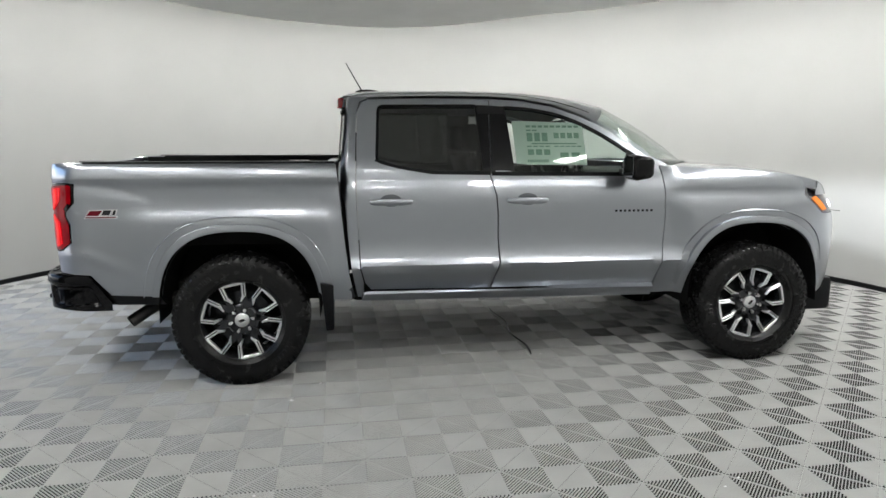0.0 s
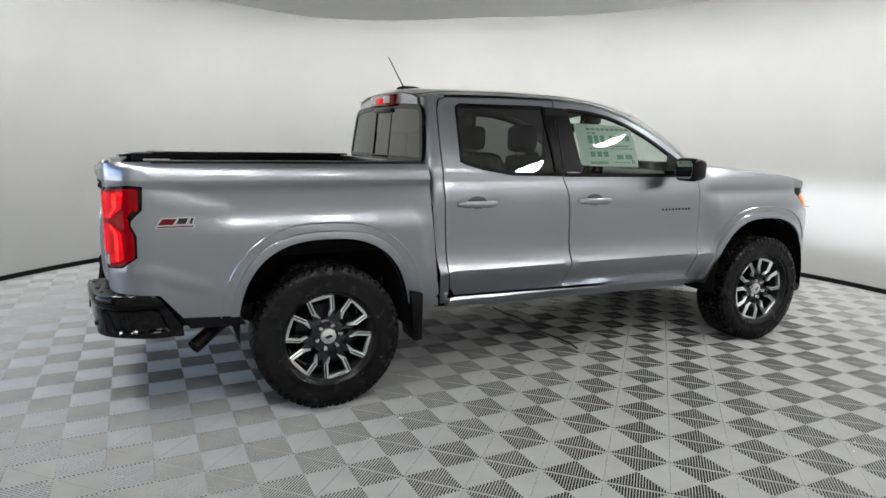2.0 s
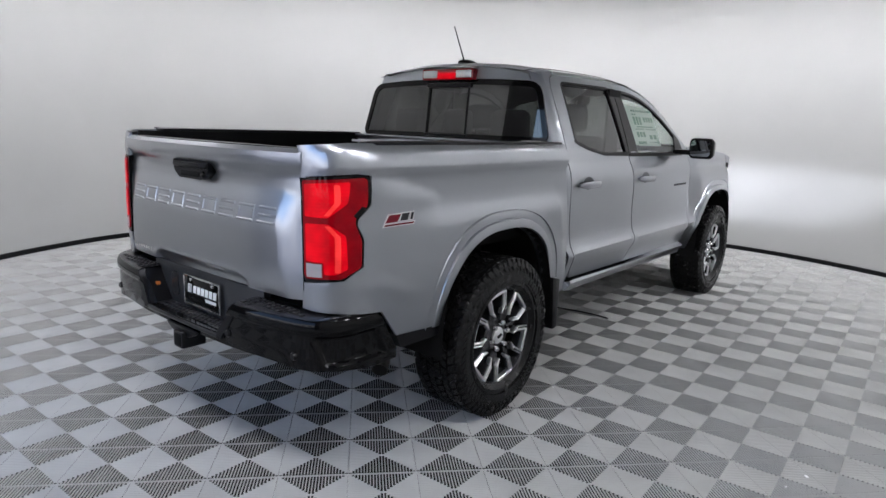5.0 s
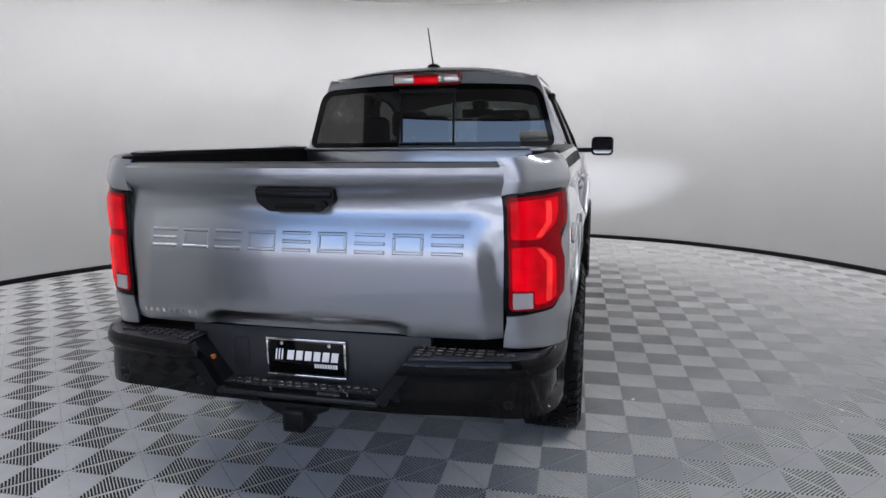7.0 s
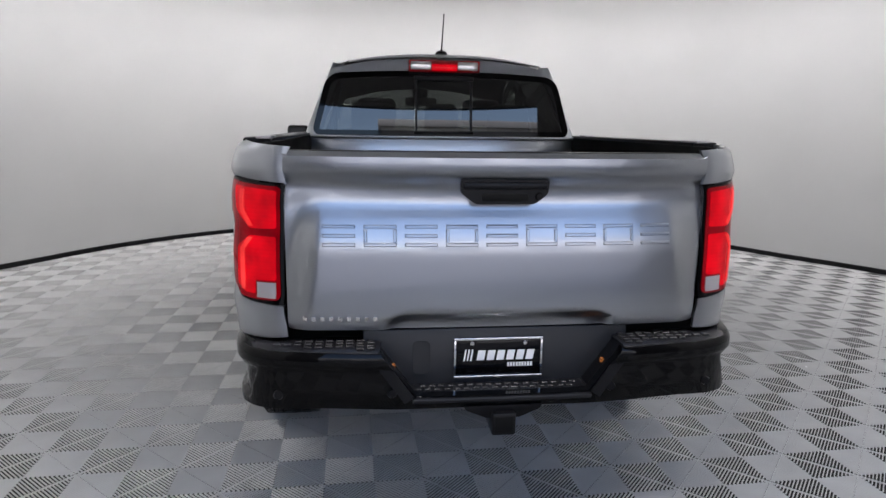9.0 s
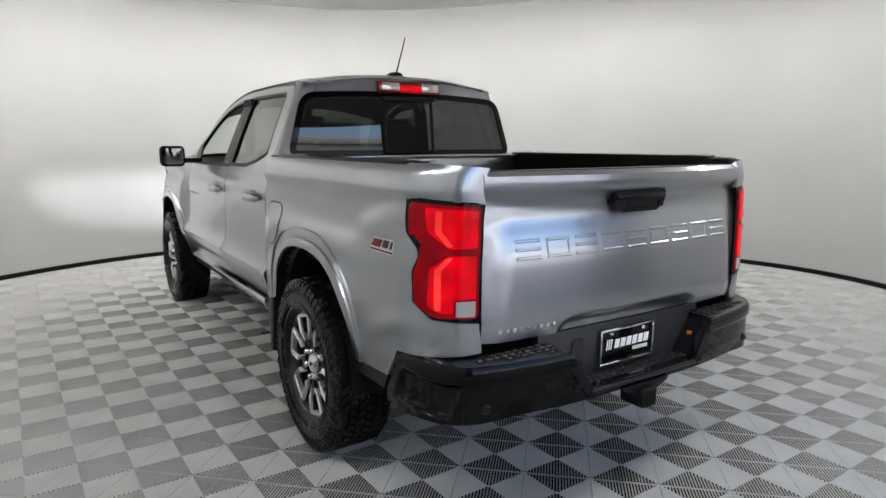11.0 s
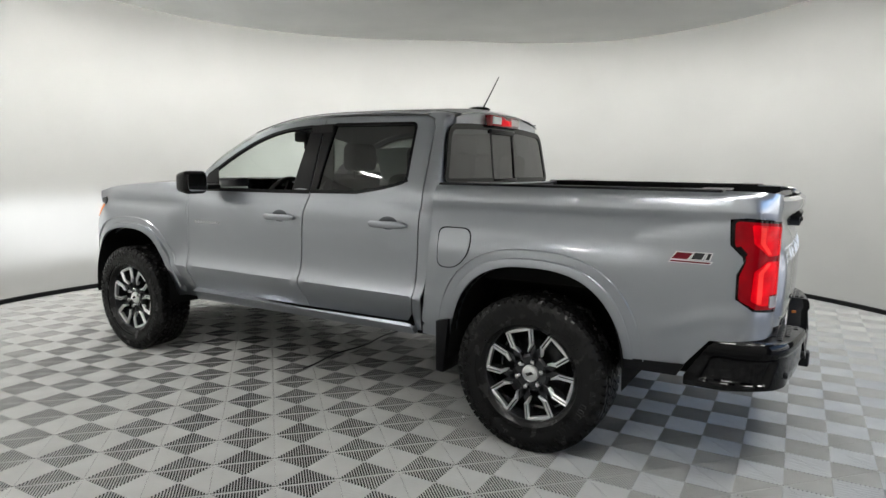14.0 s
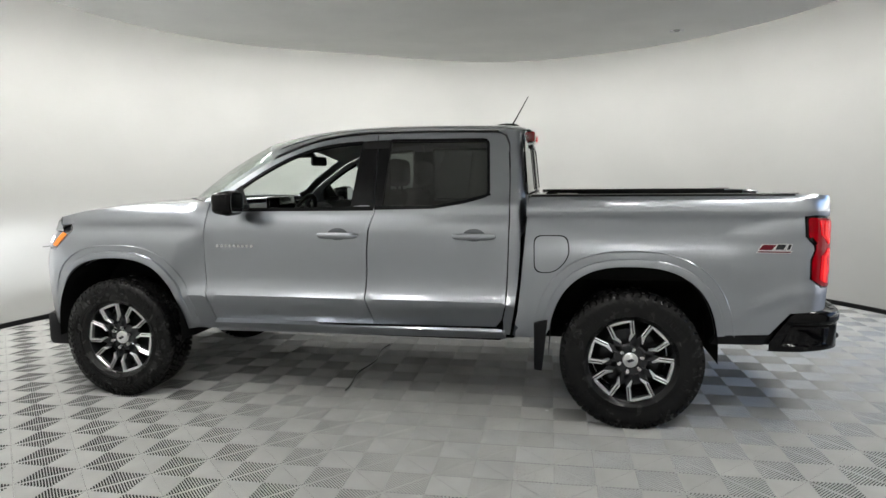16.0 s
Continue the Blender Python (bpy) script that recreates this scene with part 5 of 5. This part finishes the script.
part("front_axle", tube([(WB, -0.72, 0.39), (WB, 0.72, 0.39)], 0.04, 12), UNDER, truck)
part("fuel_tank", box((-0.9, 0.05, 0.36), (0.3, 0.45, 0.50), 0.04), UNDER, truck)
part("silencer", box((-1.2, -0.42, 0.38), (-0.5, -0.12, 0.52), 0.05), UNDER, truck)
PIPE = mat("exhaust_steel", (0.075, 0.073, 0.07), 0.42, 0.9, noise_scale=20, vary=0.25)
pipe = part("exhaust_pipe", tube([(-1.95, -0.50, 0.50), (-2.10, -0.57, 0.485), (-2.20, -0.625, 0.462), (-2.27, -0.675, 0.425), (-2.355, -0.735, 0.372)], 0.038, 18), PIPE, truck, "dull steel exhaust tailpipe")
# capped tube: a dark disc on the cap imitates the bore's shade
part("pipe_bore", tube([(-2.352, -0.733, 0.374), (-2.357, -0.7364, 0.3707)], 0.033, 18), UNDER, pipe, "dark open end")
part("spare_tyre", lathe([(0.20, -0.10), (0.36, -0.11), (0.385, -0.06), (0.385, 0.06), (0.36, 0.11), (0.20, 0.10)], 40, 'z', True, at=(-2.27, 0.02, 0.56)), RUBBER, truck, "spare tyre under the bed")

# ---------------------------------------------------------------- truck: mirrors, aerial
for s in (-1, 1):
    bm = bmesh.new()
    vs = add_box(bm, (0.69, min(s * 0.925, s * 1.105), 1.235), (0.835, max(s * 0.925, s * 1.105), 1.392), 0.035, 4)
    for v in bm.verts:
        k = (v.co.x - 0.69) / 0.145
        v.co.z = 1.31 + (v.co.z - 1.31) * (1 - 0.28 * k * k)
        v.co.y = s * (1.0 + (abs(v.co.y) - 1.0) * (1 - 0.20 * k * k))
    mirror = part("door_mirror", bm, GLOSS, truck, "black door mirror")
    part("mirror_glass", skin(rounded([(s * 0.942, 1.255), (s * 1.088, 1.255), (s * 1.088, 1.372), (s * 0.942, 1.372)], 0.03), lambda y, z: Vector((0.6885, y, z)), step=0.05, depth=0.002), MIRROR, mirror, "mirror glass")
    part("mirror_arm", prism([(0.715, 1.262), (0.80, 1.262), (0.815, 1.30), (0.72, 1.30)], s * 0.80, s * 0.945, 'y', 0.01), BLACK, mirror)
    part("mirror_sail", skin([(0.72, 1.272), (0.90, 1.262), (0.865, 1.37), (0.79, 1.42)], lambda a, z: cab_pt(a, z, s, 0.004), step=0.05, depth=0.01), BLACK, mirror)
bm = bmesh.new()
bmesh.ops.create_uvsphere(bm, u_segments=24, v_segments=12, radius=1)
for v in bm.verts:
    z = max(v.co.z, 0)
    v.co = Vector((-0.855 + v.co.x * 0.105, v.co.y * 0.036 * (1 - 0.35 * v.co.x), 1.806 + z * 0.030 + v.co.x * -0.004))
aerial = part("aerial", bm, GLOSS, truck, "black aerial base with a whip")
part("whip", tube([(-0.905, 0, 1.822), (-0.94, 0, 1.880), (-1.018, 0, 2.018)], 0.0052, 8, 0.0030), BLACK, aerial, "thin black aerial whip")

# ---------------------------------------------------------------- truck: cabin
part("headliner", sheet(lambda u, v: roof_pt(u * 0.97 + 0.015, v * 0.96 + 0.02) + Vector((0, 0, -0.035)), 16, 16), HEADLINER, truck, "pale grey headliner")
part("cabin_floor", box((-1.0, -0.74, 0.56), (1.2, 0.74, 0.62)), INNER, truck)
part("cabin_rear_wall", box((-1.06, -0.70, 0.60), (-1.02, 0.70, 1.30), 0.01), INNER, truck)
for s in (-1, 1):
    part("door_card", box((-0.94, min(s * 0.765, s * 0.80), 0.60), (1.0, max(s * 0.765, s * 0.80), 1.262), 0.01), INNER, truck)
    part("pillar_trim", prism([(-0.19, 1.262), (0.0, 1.262), (-0.02, 1.69), (-0.19, 1.69)], s * 0.655, s * 0.672), INNER, truck)


def seat(y, x, w, rear=False):
    bm = bmesh.new()
    add_box(bm, (x - 0.08, y - w / 2, 0.72), (x + 0.46, y + w / 2, 0.92), 0.06, 3)
    add_box(bm, (x - 0.10, y - w / 2, 0.86), (x + 0.06, y + w / 2, 1.38 if not rear else 1.32), 0.06, 3)
    for v in bm.verts:
        if v.co.z > 0.93:
            v.co.x -= (v.co.z - 0.93) * (0.32 if not rear else 0.18)
    return bm


def head_rest(y, x, z, w=0.27):
    bm = bmesh.new()
    add_box(bm, (x - 0.055, y - w / 2, z), (x + 0.055, y + w / 2, z + 0.185), 0.045, 3)
    for dy in (-0.06, 0.06):
        add_box(bm, (x - 0.006, y + dy - 0.006, z - 0.08), (x + 0.006, y + dy + 0.006, z + 0.03))
    return bm


for y in (-0.37, 0.37):
    st = part("front_seat", seat(y, 0.05, 0.50), INNER, truck, "dark front seat")
    part("headrest", head_rest(y, -0.17, 1.40), INNER, st)
bench = part("rear_bench", seat(0.0, -0.80, 1.30, True), INNER, truck, "dark rear bench")
for y in (-0.40, 0.0, 0.40):
    part("headrest", head_rest(y, -0.945, 1.34, 0.25 if y else 0.2), INNER, bench)
bm = bmesh.new()
add_box(bm, (0.72, -0.74, 0.85), (1.40, 0.74, 1.255), 0.08, 3)
dash = part("dashboard", bm, INNER, truck, "dark dashboard")
part("instrument_screen", box((0.70, 0.16, 1.20), (0.73, 0.56, 1.335), 0.01), GLOSS, dash)
part("centre_screen", box((0.70, -0.14, 1.12), (0.73, 0.14, 1.30), 0.01), GLOSS, dash)
bm = bmesh.new()
ring = [(0.185 + 0.016 * math.cos(a), 0.016 * math.sin(a)) for a in [2 * math.pi * k / 8 for k in range(8)]]
add_lathe(bm, ring, 40, 'x', True)
add_lathe(bm, [(0.0, -0.03), (0.06, -0.03), (0.07, 0.02), (0.0, 0.02)], 20, 'x')
for a in (0, 180, 270):
    vs = add_box(bm, (-0.012, -0.018, 0.05), (0.008, 0.018, 0.18))
    turn(vs, Matrix.Rotation(radians(a + 90), 4, 'X'))
turn(bm.verts, Matrix.Translation((0.56, 0.37, 1.17)) @ Matrix.Rotation(radians(-24), 4, 'Y'))
part("steering_wheel", bm, INNER, truck, "dark three-spoke steering wheel")
bm = bmesh.new()
add_box(bm, (0.55, -0.13, 1.555), (0.58, 0.13, 1.625), 0.014, 2)
inner_mirror = part("cabin_mirror", bm, INNER, truck, "cabin mirror under the windscreen")
part("mirror_stem", tube([(0.575, 0, 1.60), (0.66, 0, 1.70)], 0.012), INNER, inner_mirror)
part("sensor_pod", box((0.62, -0.06, 1.62), (0.75, 0.06, 1.70), 0.02), INNER, inner_mirror)
# price sheets inside the passenger window
for (a0, a1, z0, z1, off) in ((0.095, 0.515, 1.325, 1.595, -0.016), (0.035, 0.30, 1.33, 1.60, -0.020)):
    sh = part("window_sheet", skin([(a0 + 0.015, z0), (a1, z0 - 0.005), (a1 - 0.015, z1 - 0.005), (a0, z1)], lambda a, z: cab_pt(a, z, -1, off), step=0.05, depth=0.0), PAPER, truck, "pale green price sheet behind the glass")
    if off > -0.018:
        def sp(a, z, o):
            return cab_pt(a, z, -1, off + 0.0008 + o * 0.1)
        for (b0, b1, c0, c1, n) in ((0.12, 0.48, 1.558, 1.572, 9), (0.12, 0.20, 1.535, 1.545, 2), (0.12, 0.27, 1.470, 1.525, 3), (0.30, 0.48, 1.490, 1.525, 4), (0.105, 0.505, 1.452, 1.460, 1),
                                    (0.12, 0.28, 1.435, 1.443, 4), (0.30, 0.49, 1.435, 1.443, 5), (0.12, 0.28, 1.385, 1.42, 3), (0.33, 0.48, 1.37, 1.40, 2), (0.12, 0.26, 1.338, 1.356, 12), (0.31, 0.45, 1.345, 1.352, 4), (0.46, 0.49, 1.34, 1.365, 2)):
            part("sheet_bars", bars_on(sp, b0, b1, c0, c1, n, 0.25), INK, sh)

# ---------------------------------------------------------------- small things on floor and ceiling
fixture = new("ceiling_sensor")
tagged(fixture, "small white ceiling sensor with two bright tips", "sensor")
fixture.matrix_world = Matrix.Translation((-2.336, -2.23, ceiling_z(-2.336, -2.23)))
part("sensor_base", lathe([(0.0, -0.014), (0.03, -0.012), (0.036, 0.004)], 20, 'z'), WALL, fixture)
# the ceiling glint's two dashes, drawn as white boxes
for k in (-1, 1):
    part("sensor_tip", box((k * 0.042 - 0.022, -0.010, -0.016), (k * 0.042 + 0.022, 0.010, 0.004), 0.003), WHITE_INK, fixture)
scrap_rng = random.Random(4)
for x, y in ((0.29, -0.62), (0.69, -2.32), (-1.58, -1.36), (-1.36, -1.20), (-1.27, -2.23), (-1.21, -0.96), (0.59, -2.38), (-1.42, -2.18), (-1.19, 0.71)):
    bm = bmesh.new()
    r = 0.003 + 0.004 * scrap_rng.random()
    vs = add_box(bm, (-r * 1.6, -r, 0.0), (r * 1.6, r, 0.004), 0.001, 1)
    scrap = tagged(mesh_ob("plastic_scrap", bm, WHITE_INK), "tiny white plastic scrap lying on the tiles", "scrap", "scraps on the floor")
    scrap.matrix_world = Matrix.Translation((x, y, 0.0)) @ Matrix.Rotation(scrap_rng.random() * 3, 4, 'Z')

# ---------------------------------------------------------------- cable on the floor
cable = tube([(0.22 + 0.05 * math.sin(k * 0.55) * 0.4 - 0.02 * (k / 24), -0.62 + k * 0.057, 0.007) for k in range(22)], 0.006, 8)
tagged(mesh_ob("floor_cable", cable, BLACK), "thin black cable lying on the tiles under the truck", "cable")

# ---------------------------------------------------------------- slotted floor tiles
TILE_SIZE, TILE_TURN = 0.398, 1.75
TILE_U, TILE_V = -0.065 * 0.199, 0.454 * 0.199


def tile_mesh():
    """One tile: four squares whose ribs run along alternate diagonals, with a cross rib and an edge."""
    bm = bmesh.new()
    q = TILE_SIZE / 2
    pitch, w, h = 0.0126, 0.0046, 0.012

    def bar(p, d, n0, n1, width, top, low):
        nrm = Vector((-d.y, d.x))
        a, b = p + d * n0, p + d * n1
        rows = []
        for wd, zz in ((width * 0.5, top - 0.0065), (width * 0.38, top - 0.0014), (width * 0.18, top), (-width * 0.18, top), (-width * 0.38, top - 0.0014), (-width * 0.5, top - 0.0065)):
            p0, p1 = a + nrm * wd, b + nrm * wd
            rows.append((bm.verts.new((p0.x, p0.y, zz)), bm.verts.new((p1.x, p1.y, zz))))
        for r0, r1 in zip(rows, rows[1:]):
            bm.faces.new((r0[0], r0[1], r1[1], r1[0]))

    for i in range(2):
        for j in range(2):
            c = Vector(((i - 0.5) * q, (j - 0.5) * q))
            sgn = 1 if (i + j) % 2 == TILE_FLIP else -1
            d = Vector((1, sgn)).normalized()
            nrm = Vector((-d.y, d.x))
            half = q / math.sqrt(2)
            k = int(half / pitch)
            for m in range(-k, k + 1):
                ln = half - abs(m * pitch)
                if ln > 0.006:
                    if ln > 0.012:
                        bar(c + nrm * m * pitch, d, -ln, -0.0022, w, 0.0, -h)
                        bar(c + nrm * m * pitch, d, 0.0022, ln, w, 0.0, -h)
            bar(c, nrm, -half, half, 0.0036, -0.0035, -h)
    bmesh.ops.recalc_face_normals(bm, faces=bm.faces)
    me = bpy.data.meshes.new("tile")
    bm.to_mesh(me)
    bm.free()
    me.materials.append(TILE)
    return me


TILE_FLIP = 0


def floor():
    me = tile_mesh()
    top = new("floor")
    tagged(top, "grey slotted plastic floor tiles with diagonal ribs", "floor", kind="structure")
    ca, sa = math.cos(radians(TILE_TURN)), math.sin(radians(TILE_TURN))
    cells = []
    for i in range(-16, 17):
        for j in range(-16, 17):
            u, v = TILE_U + (i + 0.5) * TILE_SIZE, TILE_V + (j + 0.5) * TILE_SIZE
            x, y = u * ca - v * sa, u * sa + v * ca
            dx, dy = x - ROOM_X, y - ROOM_Y
            az = math.degrees(math.atan2(dy, dx))
            if math.hypot(dx, dy) < room_radius(az) + 0.24:
                cells.append((math.hypot(x + 0.6, y), x, y))
    cells.sort()
    rest = []
    for k, (d, x, y) in enumerate(cells):
        m = Matrix.Translation((x, y, 0)) @ Matrix.Rotation(radians(TILE_TURN), 4, 'Z')
        if k < 300:
            ob = new("tile", me)
            ob.parent = top
            ob.matrix_local = m
        else:
            rest.append(m)
    co = np.array([v.co for v in me.vertices])
    faces = [tuple(p.vertices) for p in me.polygons]
    allv, allf = [], []
    for m in rest:
        r = np.array(m)
        base = len(allv)
        allv.extend((co @ r[:3, :3].T + r[:3, 3]).tolist())
        allf.extend([tuple(i + base for i in f) for f in faces])
    out = bpy.data.meshes.new("outer_tiles")
    out.from_pydata(allv, [], allf)
    out.materials.append(TILE)
    ob = new("outer_tiles", out)
    ob.parent = top
    tagged(ob, kind="stuff")


floor()
